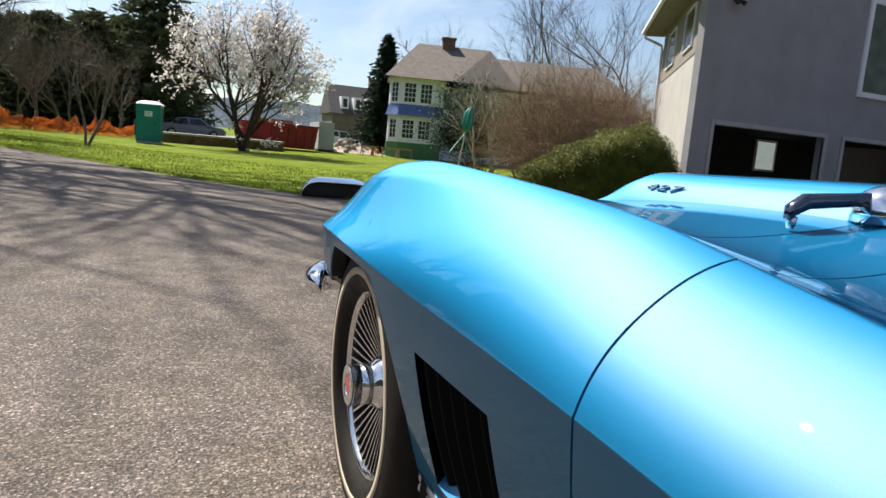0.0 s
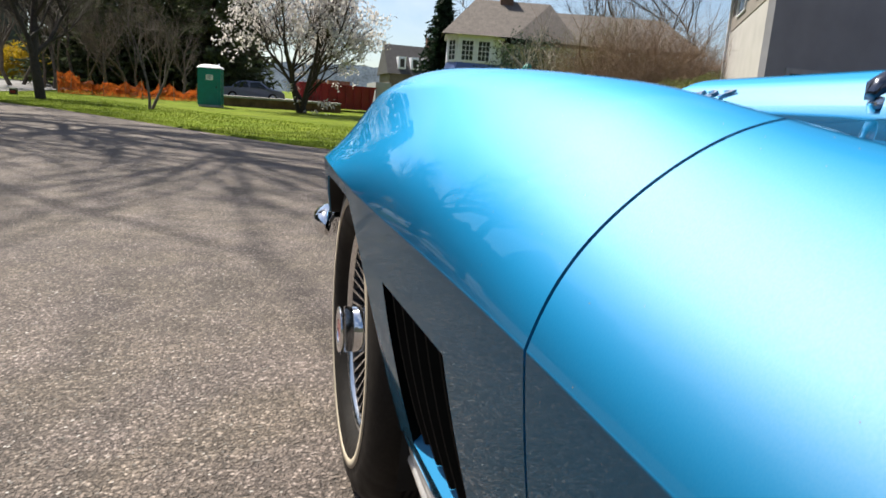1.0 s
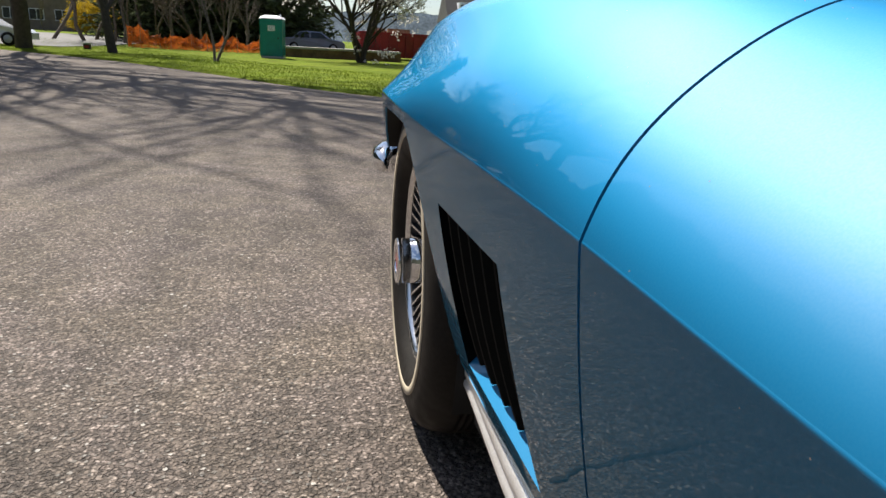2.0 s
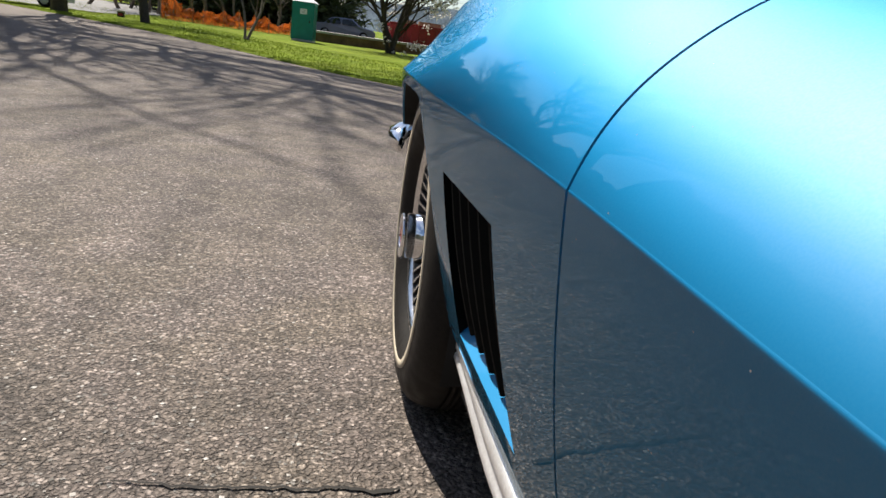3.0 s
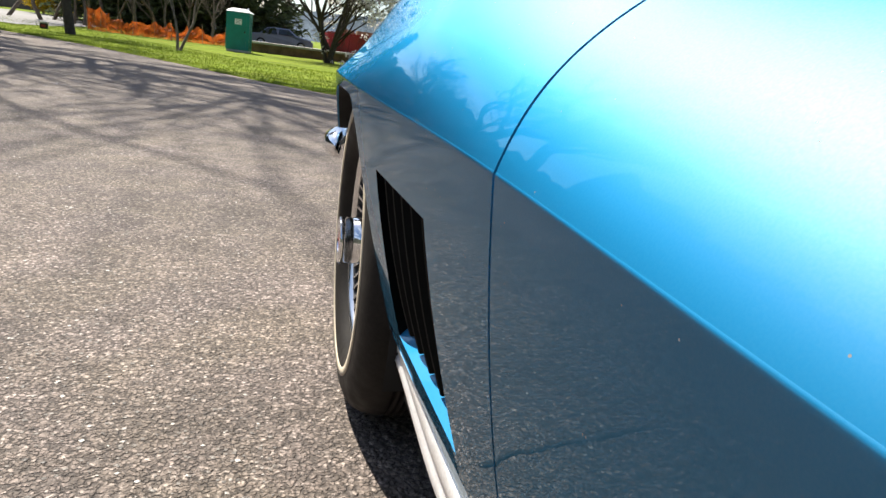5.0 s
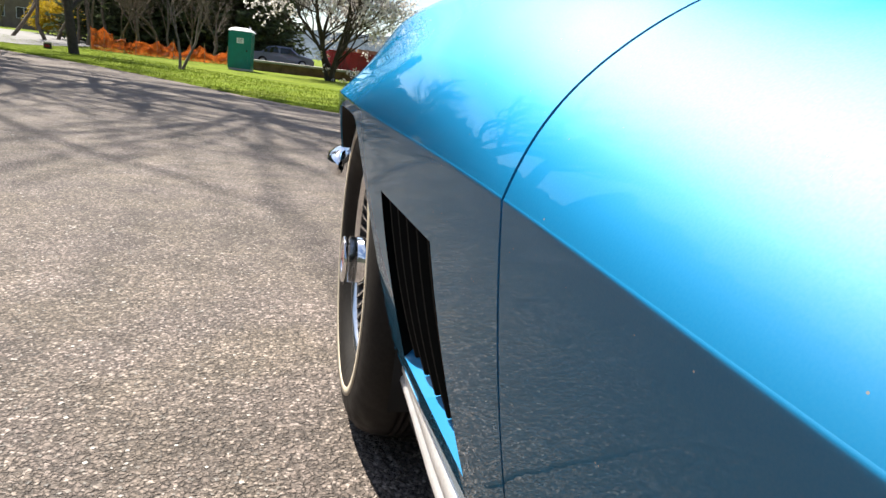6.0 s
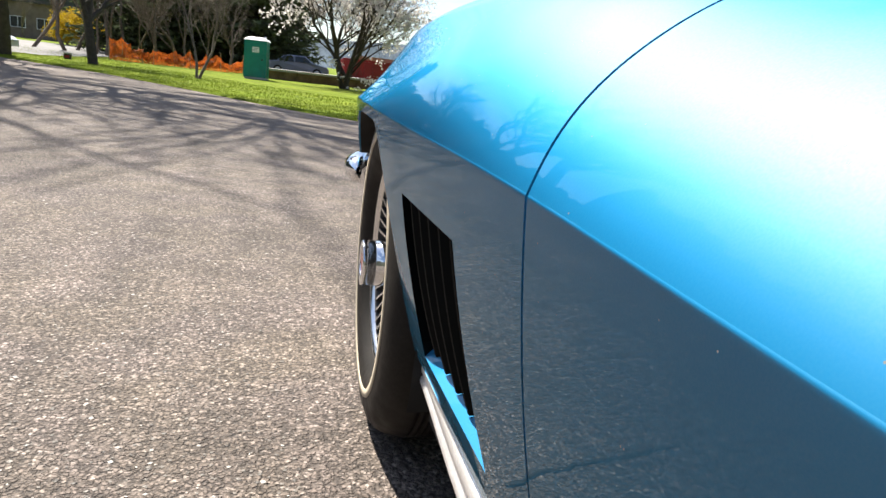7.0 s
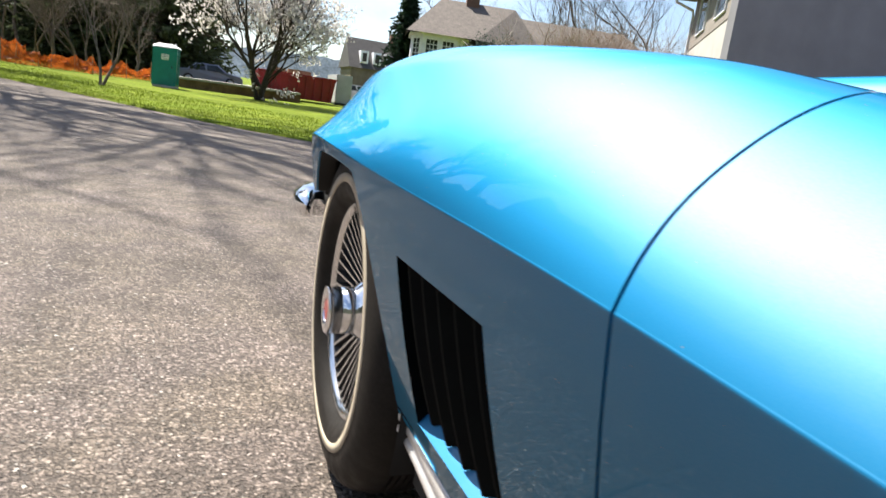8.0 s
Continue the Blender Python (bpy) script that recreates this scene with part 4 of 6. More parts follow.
def wiper(car):
    arm = new("wiper")
    arm.parent = car
    piv = Vector((-0.372, -0.727, 0.840))
    bm = bmesh.new()
    post = piv + Vector((0.172, -0.025, 0.028))
    bm_tube(bm, [post - Vector((0, 0, 0.016)), post, post + Vector((0, 0, 0.02)), post + Vector((0, 0, 0.034)), post + Vector((0, 0, 0.042)), post + Vector((0, 0, 0.044))], [0.052, 0.051, 0.047, 0.035, 0.018, 0.001], 28)
    part("wiper_pivot", bm, CHROME, arm, "domed chrome wiper pivot", smooth=True)
    bm = bmesh.new()
    bm_tube(bm, [piv + Vector((-0.002, 0, -0.004)), piv + Vector((-0.002, 0, 0.006)), piv + Vector((0, 0, 0.014))], [0.006, 0.008, 0.008], 12)
    part("blade_clip", bm, CHROME, arm, "small chrome blade clip", smooth=True)
    bm = bmesh.new()
    pts = [piv + Vector((-0.012, 0.0, 0.014)), piv + Vector((-0.008, 0.0, 0.024)), piv + Vector((0.02, 0.0, 0.038)), piv + Vector((0.10, -0.012, 0.045)), piv + Vector((0.28, -0.03, 0.062)), piv + Vector((0.46, -0.045, 0.075))]
    prev = None
    for q, w, h in zip(pts, (0.006, 0.010, 0.012, 0.011, 0.009, 0.006), (0.004, 0.009, 0.011, 0.010, 0.0085, 0.007)):
        ring = [bm.verts.new(q + Vector((0, a * w, b * h))) for a, b in ((-1, -1), (1, -1), (1, 0.6), (0.5, 1), (-0.5, 1), (-1, 0.6))]
        if prev:
            for j in range(6):
                bm.faces.new((prev[j], prev[(j + 1) % 6], ring[(j + 1) % 6], ring[j]))
        else:
            bm.faces.new(ring)
        prev = ring
    bm.faces.new(prev[::-1])
    part("wiper_arm", bm, DARK_CHROME, arm, "dark chromed wiper arm", smooth=True)


def cabin(car):
    """Windscreen, seats and tub, behind the camera's view."""
    verts, faces = grid(lambda u, v: ((u - 0.5) * (1.22 - 0.16 * v), -1.0 - 0.36 * v - 0.16 * (2 * abs(u - 0.5)) ** 2, 0.835 + 0.33 * v), 16, 4)
    glass = place("windscreen", mesh_data("windscreen", verts, faces, GLASS), car)
    glass.visible_shadow = False
    for s in (-1, 1):
        bm = bmesh.new()
        bm_tube(bm, [(s * 0.615, -1.16, 0.80), (s * 0.535, -1.525, 1.165)], [0.016, 0.012], 8)
        part("windscreen_pillar", bm, CHROME, glass, smooth=True)
    bm = bmesh.new()
    bm_tube(bm, [((u - 0.5) * 1.07, -1.36 - 0.16 * (2 * abs(u - 0.5)) ** 2, 1.168) for u in [k / 12 for k in range(13)]], [0.014] * 13, 8)
    part("windscreen_header", bm, CHROME, glass, smooth=True)
    box("dashboard", (-0.60, -1.24, 0.60), (0.60, -1.10, 0.80), VINYL, car, 0.03)
    box("tub", (-0.62, -2.02, 0.22), (0.62, -1.14, 0.26), UNDER, car, 0.01)
    for x in (-0.32, 0.32):
        box("seat", (x - 0.24, -1.80, 0.26), (x + 0.24, -1.30, 0.44), VINYL, car, 0.05)
        box("seat_back", (x - 0.24, -1.98, 0.40), (x + 0.24, -1.84, 0.86), VINYL, car, 0.05)
    bm = bmesh.new()
    ring = [(-0.32 + 0.19 * math.cos(a), -1.36 - 0.06 * math.sin(a), 0.78 + 0.18 * math.sin(a)) for a in [2 * math.pi * k / 32 for k in range(33)]]
    bm_tube(bm, ring, [0.012] * 33, 8, caps=False)
    part("steering_wheel", bm, VINYL, car, smooth=True)


sports_car()


# ---- trees and shrubs ----
def tube_into(verts, faces, pts, radii, sides):
    start = len(verts)
    a = None
    for i, p in enumerate(pts):
        d = (pts[min(i + 1, len(pts) - 1)] - pts[max(i - 1, 0)]).normalized()
        a = d.orthogonal().normalized() if a is None else (a - d * a.dot(d)).normalized()
        b = d.cross(a)
        for k in range(sides):
            t = 2 * math.pi * k / sides
            verts.append(p + radii[i] * (math.cos(t) * a + math.sin(t) * b))
    for i in range(len(pts) - 1):
        for k in range(sides):
            j = start + i * sides
            faces.append((j + k, j + (k + 1) % sides, j + sides + (k + 1) % sides, j + sides + k))


def grow(rnd, verts, faces, tips, p, d, length, r, depth, spread=0.6, up=0.25, kids=(3, 5), bend=0.25, stout=0.0):
    """A limb that bends and forks; tips collects the ends of the thinnest twigs. stout: how much thickness the limbs keep."""
    n = 4 if depth > 1 else 3
    pts, radii, q, e = [p.copy()], [r], p.copy(), d.copy()
    for i in range(n):
        e = (e + Vector((rnd.gauss(0, bend), rnd.gauss(0, bend), rnd.gauss(0, bend * 0.6) + up * 0.25))).normalized()
        q = q + e * (length / n)
        pts.append(q.copy())
        radii.append(r * (1 - (0.55 - 0.3 * stout) * (i + 1) / n))
    tube_into(verts, faces, pts, radii, 7 if r > 0.08 else 5 if r > 0.03 else 3)
    if depth == 0:
        tips.append((q, e))
        tips.append((pts[-2], e))
        return
    for k in range(rnd.randint(*kids)):
        f = rnd.uniform(0.35, 1.0)
        i = min(int(f * n), n - 1)
        base = pts[i].lerp(pts[i + 1], f * n - i)
        side = Vector((rnd.gauss(0, 1), rnd.gauss(0, 1), rnd.gauss(0, 0.5))).normalized()
        way = (e + side * spread * rnd.uniform(0.6, 1.4) + Vector((0, 0, up))).normalized()
        grow(rnd, verts, faces, tips, base, way, length * rnd.uniform(0.55, 0.82), radii[min(i + 1, n)] * (rnd.uniform(0.5, 0.75) + 0.05 * stout), depth - 1, spread, up, kids, bend, stout)
    grow(rnd, verts, faces, tips, q, e, length * 0.7, radii[-1], depth - 1, spread, up, kids, bend, stout)


def leaf_cloud(rnd, centres, count, reach, size, flat=1.0):
    """Small two-triangle leaves scattered round points."""
    verts, faces = [], []
    for c in centres:
        for _ in range(count):
            o = Vector((rnd.gauss(0, reach), rnd.gauss(0, reach), rnd.gauss(0, reach * flat)))
            a = Vector((rnd.gauss(0, 1), rnd.gauss(0, 1), rnd.gauss(0, 1))).normalized() * size * rnd.uniform(0.6, 1.3)
            b = a.orthogonal().normalized() * size * rnd.uniform(0.35, 0.7)
            p = Vector(c) + o
            i = len(verts)
            verts += [p - a, p + b, p + a, p - b]
            faces.append((i, i + 1, i + 2, i + 3))
    return verts, faces


def bare_tree(name, label, at, height, seed, trunks=1, r=0.18, depth=4, spread=0.6, up=0.25, lean=0.1, mat=None, kids=(2, 4), bend=0.2, first=0.38, leaves=None, stout=0.0):
    rnd = random.Random(seed)
    tree = thing(name, label, "tree", at=at)
    verts, faces, tips = [], [], []
    for k in range(trunks):
        d = Vector((rnd.gauss(0, lean), rnd.gauss(0, lean), 1)).normalized()
        if trunks > 1:
            a = 2 * math.pi * k / trunks + rnd.uniform(-0.4, 0.4)
            d = Vector((math.cos(a) * lean * 2, math.sin(a) * lean * 2, 1)).normalized()
        base = Vector((rnd.gauss(0, 0.09), rnd.gauss(0, 0.09), -0.15)) if trunks > 1 else Vector((0, 0, -0.15))
        grow(rnd, verts, faces, tips, base, d, height * first, r * rnd.uniform(0.75, 1.1), depth, spread, up, kids, bend, stout)
    place("trunk", mesh_data("trunk", verts, faces, mat or BARK), tree, "bare branching trunk")
    if leaves:
        leaf_mat, count, reach, size, share, leaf_name = leaves
        some = [t[0] for t in tips if rnd.random() < share]
        v, f = leaf_cloud(rnd, some, count, reach, size)
        place(leaf_name, mesh_data(leaf_name, v, f, leaf_mat, smooth=False), tree)
    return tree


def conifer(name, label, at, height, width, seed, mat, tiers=26, per=11, tufts=9, size=0.2, low=0.06, droop=0.25, blunt=0.0):
    rnd = random.Random(seed)
    tree = thing(name, label, "tree", at=at)
    verts, faces = [], []
    tube_into(verts, faces, [Vector((0, 0, -0.2)), Vector((0, 0, height * 0.5)), Vector((0, 0, height * 0.98))], [0.02 * height, 0.012 * height, 0.02], 7)
    lv, lf = [], []
    for t in range(tiers):
        f = low + (1 - low) * t / tiers
        reach = width / 2 * ((1 - f) ** (0.85 - 0.4 * blunt) + 0.03) * rnd.uniform(0.8, 1.1)
        for k in range(per):
            a = rnd.uniform(0, 6.283)
            ln = reach * rnd.uniform(0.65, 1.2)
            root = Vector((0, 0, f * height + rnd.uniform(-0.2, 0.2)))
            way = Vector((math.cos(a), math.sin(a), -droop + rnd.uniform(-0.15, 0.25)))
            tip = root + way * ln
            tube_into(verts, faces, [root, root + way * ln * 0.5, tip], [0.035, 0.02, 0.006], 3)
            for j in range(tufts):
                g = 0.2 + 0.85 * (j + rnd.random()) / tufts
                c = root + way * ln * g + Vector((rnd.gauss(0, 0.14), rnd.gauss(0, 0.14), rnd.gauss(0, 0.1)))
                for _ in range(2):
                    u = (way + Vector((rnd.gauss(0, 0.7), rnd.gauss(0, 0.7), rnd.gauss(0, 0.5)))).normalized() * size * rnd.uniform(0.6, 1.4)
                    w = u.orthogonal().normalized()
                    w = (w * math.cos(j) + u.normalized().cross(w) * math.sin(j)) * size * rnd.uniform(0.18, 0.4)
                    i = len(lv)
                    lv += [c - u, c + w, c + u, c - w]
                    lf.append((i, i + 1, i + 2, i + 3))
    place("trunk", mesh_data("trunk", verts, faces, BARK), tree)
    place("crown", mesh_data("crown", lv, lf, mat, smooth=False), tree, "dense dark green needles")
    return tree


def shrub(name, label, at, size, seed, mat, stems=60, depth=2, leaves=None, thick=0.012, wild=0.32):
    """Many thin stems from one foot, filling an uneven dome of the given half sizes."""
    rnd = random.Random(seed)
    bush = thing(name, label, "shrub", at=at)
    verts, faces, tips = [], [], []
    for k in range(stems):
        a, t = rnd.uniform(0, 6.283), rnd.random() ** 0.6
        foot = Vector((math.cos(a) * size[0] * 0.45 * rnd.random(), math.sin(a) * size[1] * 0.45 * rnd.random(), -0.05))
        goal = Vector((math.cos(a) * size[0] * t, math.sin(a) * size[1] * t, size[2] * (1.05 - 0.55 * t * t) * rnd.uniform(0.7, 1.05)))
        grow(rnd, verts, faces, tips, foot, (goal - foot).normalized(), (goal - foot).length * 0.6, thick * rnd.uniform(0.8, 1.6), depth, wild * 1.6, 0.06 if wild < 0.5 else -0.08, (2, 4), wild * 0.5)
    cut = len(faces) // 3
    place("woody_base", mesh_data("woody_base", verts, faces[:cut], mat), bush)
    place("branchwork", mesh_data("branchwork", verts, faces[cut:], mat), bush)
    if leaves:
        leaf_mat, count, reach, lsize = leaves
        v, f = leaf_cloud(rnd, [t[0] for t in tips], count, reach, lsize)
        place("foliage", mesh_data("foliage", v, f, leaf_mat, smooth=False), bush)
    return bush


def clipped_hedge(name, label, at, size, seed, turn=0.0, leaf=0.034, count=60000):
    """A clipped evergreen mound: a dark heart under a skin of small leaves with an uneven outline."""
    rnd = random.Random(seed)
    hedge = thing(name, label, "hedge", at=at)
    hedge.rotation_euler = (0, 0, radians(turn))

    def skin(a, e):
        p = Vector((math.copysign(abs(math.cos(e)) ** 0.8, 1) * math.cos(a), math.cos(e) ** 0.8 * math.sin(a), math.sin(e) ** 0.9))
        k = 1 + 0.09 * noise.noise(Vector((p.x * 3, p.y * 3, p.z * 3 + seed))) + 0.05 * noise.noise(Vector((p.x * 9, p.y * 9, p.z * 9)))
        return Vector((p.x * size[0] * k, p.y * size[1] * k, p.z * size[2] * k * (0.62 + 0.46 * ease(0.5 + 0.62 * p.x))))

    verts, faces = grid(lambda u, v: tuple(skin(u * 2 * math.pi, v * math.pi / 2) * 0.93), 48, 14)
    place("heart", mesh_data("heart", verts, faces, YEW), hedge)
    lv, lf = [], []
    for _ in range(count):
        p = skin(rnd.uniform(0, 6.283), math.asin(rnd.random())) * rnd.uniform(0.92, 1.025)
        u = (p.normalized() * 0.7 + Vector((rnd.gauss(0, 0.7), rnd.gauss(0, 0.7), rnd.gauss(0, 0.7)))).normalized() * leaf * rnd.uniform(0.6, 1.4)
        w = u.orthogonal().normalized() * leaf * rnd.uniform(0.25, 0.5)
        i = len(lv)
        lv += [p - u * 0.4, p + w, p + u, p - w]
        lf.append((i, i + 1, i + 2, i + 3))
    place("foliage", mesh_data("foliage", lv, lf, YEW, smooth=False), hedge, "small olive-green needles")
    return hedge


def gz(x, y):
    return ground_z(x, y) + 0.03


def planted(x, y):
    return (x, y, gz(x, y))


# ---- the lawn and building site ----
bare_tree("magnolia_tree", "white-flowering magnolia with several dark trunks on the lawn", planted(2.15, 37), 18.5, 11, trunks=8, r=0.12, depth=5, spread=0.9, up=0.12, lean=0.17,
          kids=(2, 3), first=0.165, leaves=(PETAL, 6, 0.14, 0.11, 0.2, "blossom"), stout=0.7, bend=0.16)
bare_tree("small_tree", "slender leafless tree on the lawn edge", planted(-4.75, 29), 7.5, 7, trunks=2, r=0.085, depth=4, spread=0.6, up=0.2, lean=0.13, kids=(2, 3), mat=GREYBARK)
bare_tree("street_tree", "dark leafless tree with a thick trunk on the lawn", planted(-9.9, 34), 32.0, 3, r=0.27, depth=5, spread=0.8, up=0.13, kids=(4, 5), first=0.13, bend=0.12, stout=0.55)
bare_tree("street_tree", "tall dark leafless tree beside the street", planted(-14.0, 34.8), 29.0, 5, r=0.38, depth=5, spread=0.5, up=0.3, kids=(3, 4), first=0.28, bend=0.12, stout=0.8)
bare_tree("drive_tree", "tall spreading leafless tree beside the driveway", planted(-12.7, 23.2), 56.0, 22, r=0.42, depth=4, spread=0.58, up=0.24, kids=(4, 6), first=0.215, bend=0.09, stout=0.82, lean=0.02)
for x, y, h, w, s in ((-9.6, 52, 7.6, 7.4, 31), (-7.2, 53, 8.2, 7.0, 34), (-12.6, 55, 7.5, 8.6, 35), (-3.0, 52, 11.4, 7.6, 32), (-5.4, 56, 8.6, 7.0, 36), (-1.2, 56, 8.6, 6.0, 37)):
    conifer("pine_tree", "dense dark green pine behind the building site", planted(x, y), h, w, s, NEEDLE, tiers=26, per=15, tufts=9, size=0.34, droop=0.1, low=0.03, blunt=1.0)
conifer("spruce_tree", "narrow dark spruce beside the white house", planted(14.2, 51), 9.4, 5.6, 41, SPRUCE, tiers=34, per=16, tufts=9, size=0.24)
for x, y, h, s in ((-4.6, 46.5, 8.5, 156), (-7.4, 46, 9.0, 157), (-9.4, 46.5, 9.5, 158), (-12.2, 47, 9.0, 159), (-8.2, 47.5, 7.5, 151), (-6.6, 48, 8.5, 152), (-10.8, 48, 8.0, 153), (-13.5, 49, 8, 154), (-15.5, 52, 10, 155), (-16, 60, 9, 51), (-9, 64, 11, 52), (-20, 66, 10, 53), (-13, 70, 11, 54), (-3, 70, 11, 55), (-26, 74, 9, 57), (-11.6, 49.4, 17, 251), (-13.6, 49.7, 18, 252), (-15.4, 49.2, 17, 253), (-12.7, 48.2, 15, 254), (-17.6, 49.6, 17, 255)):
    bare_tree("far_tree", "grey leafless tree in the distance", planted(x, y), h, s, r=0.13, depth=5 if y < 50 else 4, spread=0.45, up=0.3, kids=(3, 4), mat=GREYBARK, first=0.3, lean=0.04)
for x, y, h, s in ((25.5, 62, 21, 61), (33, 62, 22, 62), (41.5, 62, 34, 63), (46, 62, 38, 64), (37.5, 66, 30, 65), (50, 64, 34, 66)):
    bare_tree("far_tree", "grey leafless tree behind the white house", planted(x, y), h, s, r=0.2, depth=5, spread=0.75, up=0.16, kids=(2, 4), mat=BARK, stout=0.45, first=0.26, bend=0.2)
for x, y, s3, s in ((13.5, 22.5, (2.1, 1.6, 4.9), 71), (15.7, 22.0, (2.2, 1.6, 4.8), 72), (17.8, 23.0, (1.8, 1.5, 4.2), 73)):
    shrub("bare_shrub", "large tangled brown shrub without leaves", planted(x, y), s3, s, TWIG, stems=190, depth=3, thick=0.034, wild=0.55)
shrub("budding_shrub", "tall brown shrub with yellow-green buds", planted(13.9, 25), (2.2, 1.6, 4.3), 75, TWIG, stems=140, depth=3, leaves=(YEW, 1, 0.05, 0.03), thick=0.026)
shrub("evergreen_shrub", "dark green conifer shrub in front of the white house", planted(13.3, 30.5), (1.9, 1.4, 3.9), 77, GREYBARK, stems=90, depth=2, leaves=(SPRUCE, 8, 0.15, 0.07))
for x, y, h, s in ((12.1, 27.0, 5.6, 81), (12.7, 27.6, 6.4, 82), (12.5, 26.2, 5.2, 83), (13.1, 28.4, 6.6, 84)):
    bare_tree("birch_tree", "slim pale-barked birch without leaves", planted(x, y), h, s, r=0.085, depth=3, spread=0.5, up=0.3, lean=0.16, mat=BIRCH, stout=0.6, kids=(2, 4))
clipped_hedge("yew_hedge", "rounded clipped olive-green yew hedge beside the house", planted(9.15, 13.2), (2.55, 1.2, 2.2), 91, turn=0)
shrub("forsythia", "yellow-flowering shrub beyond the street", planted(-18.3, 63), (2.1, 1.5, 2.5), 95, TWIG, stems=60, depth=2, leaves=(YELLOW, 10, 0.16, 0.08))


def portable_toilet():
    wc = thing("portable_toilet", "green plastic portable toilet with a white roof on the lawn", "portable toilet", at=planted(-2.62, 37.9))
    wc.rotation_euler = (0, 0, radians(-8))
    w = 0.57
    bm = bmesh.new()
    bm_box(bm, (-w, -w, 0.10), (w, w, 2.06), 0.03)
    part("cabin", bm, TEAL, wc)
    for x in (-0.38, -0.19, 0.0, 0.19, 0.38):
        box("rib", (w - 0.004, x - 0.035, 0.2), (w + 0.018, x + 0.035, 1.95), TEAL, wc, 0.006)
        box("rib", (-w - 0.018, x - 0.035, 0.2), (-w + 0.004, x + 0.035, 1.95), TEAL, wc, 0.006)
    door = box("door", (-0.44, -w - 0.02, 0.2), (0.44, -w + 0.004, 1.92), TEAL, wc, 0.008)
    box("sign", (-0.17, -w - 0.028, 1.42), (0.2, -w - 0.019, 1.7), WHITE, door, 0.003)
    for k, wd in enumerate((0.26, 0.18, 0.22)):
        box("sign_bar", (-0.11, -w - 0.031, 1.62 - 0.07 * k), (-0.11 + wd, -w - 0.0275, 1.645 - 0.07 * k), CARGREY, door, 0.0)
    box("latch", (0.34, -w - 0.035, 1.0), (0.4, -w - 0.018, 1.1), BLACK, door, 0.004)
    for s in (-1, 1):
        box("corner_post", (s * w - 0.035, -w - 0.03, 0.1), (s * w + 0.035, -w + 0.05, 2.06), TEAL, wc, 0.012)
    verts, faces = grid(lambda u, v: ((u - 0.5) * 1.24, (v - 0.5) * 1.24, 2.05 + 0.19 * min(1, 4 * min(u, 1 - u, v, 1 - v)) ** 0.5), 16, 16)
    place("roof", mesh_data("roof", verts, faces, WHITE), wc, "white translucent plastic roof")
    box("vent_pipe", (0.30, 0.30, 2.1), (0.40, 0.40, 2.34), WHITE, wc, 0.02)
    box("skid", (-w, -w - 0.02, 0.0), (w, w, 0.10), STEEL, wc, 0.01)


portable_toilet()


def orange_fence():
    fence = thing("safety_fence", "sagging orange plastic mesh fence round the building site", "fence")
    rnd = random.Random(8)
    posts = [(-11.3, 43.0), (-10.5, 42.4), (-9.4, 42.6), (-8.7, 42.0), (-7.6, 42.6), (-6.6, 41.9), (-5.8, 42.5), (-4.9, 42.3), (-3.7, 43.4)]
    for x, y in posts:
        bm = bmesh.new()
        bm_tube(bm, [(x, y, gz(x, y) - 0.1), (x + rnd.uniform(-0.08, 0.08), y, gz(x, y) + 1.15)], [0.025, 0.02], 6)
        part("post", bm, TIMBER, fence)
    for (xa, ya), (xb, yb) in zip(posts, posts[1:]):
        verts, faces = [], []
        n, m = 44, 22
        sag, belly = rnd.uniform(0.1, 0.5), rnd.uniform(-0.4, 0.4)

        def at(u, v):
            x, y = xa + (xb - xa) * u, ya + (yb - ya) * u
            top = (1.4 if x < -10.0 else 0.95) - sag * math.sin(math.pi * u) ** 0.7 + 0.34 * noise.noise(Vector((x * 2.6, v * 3, 1)))
            return Vector((x, y + belly * math.sin(math.pi * u) * v + 0.4 * noise.noise(Vector((x * 3, v * 2.5, 4))), gz(x, y) + 0.04 + (top - 0.04) * v))

        for i in range(n):
            k = len(verts)
            for j in range(7):
                p = at(i / n, j / 6)
                verts += [p, p + (xb - xa) / n * Vector((0.42, 0, 0))]
            faces += [(k + 2 * j, k + 2 * j + 1, k + 2 * j + 3, k + 2 * j + 2) for j in range(6)]
        for j in range(m + 1):
            k = len(verts)
            for i in range(17):
                p = at(i / 16, min(1, j / m + 0.012))
                q = at(i / 16, max(0, j / m - 0.012))
                verts += [p + Vector((0, 0.004, 0)), q + Vector((0, 0.004, 0))]
            faces += [(k + 2 * i, k + 2 * i + 1, k + 2 * i + 3, k + 2 * i + 2) for i in range(16)]
        place("mesh_panel", mesh_data("mesh_panel", verts, faces, ORANGE, smooth=False), fence)


orange_fence()


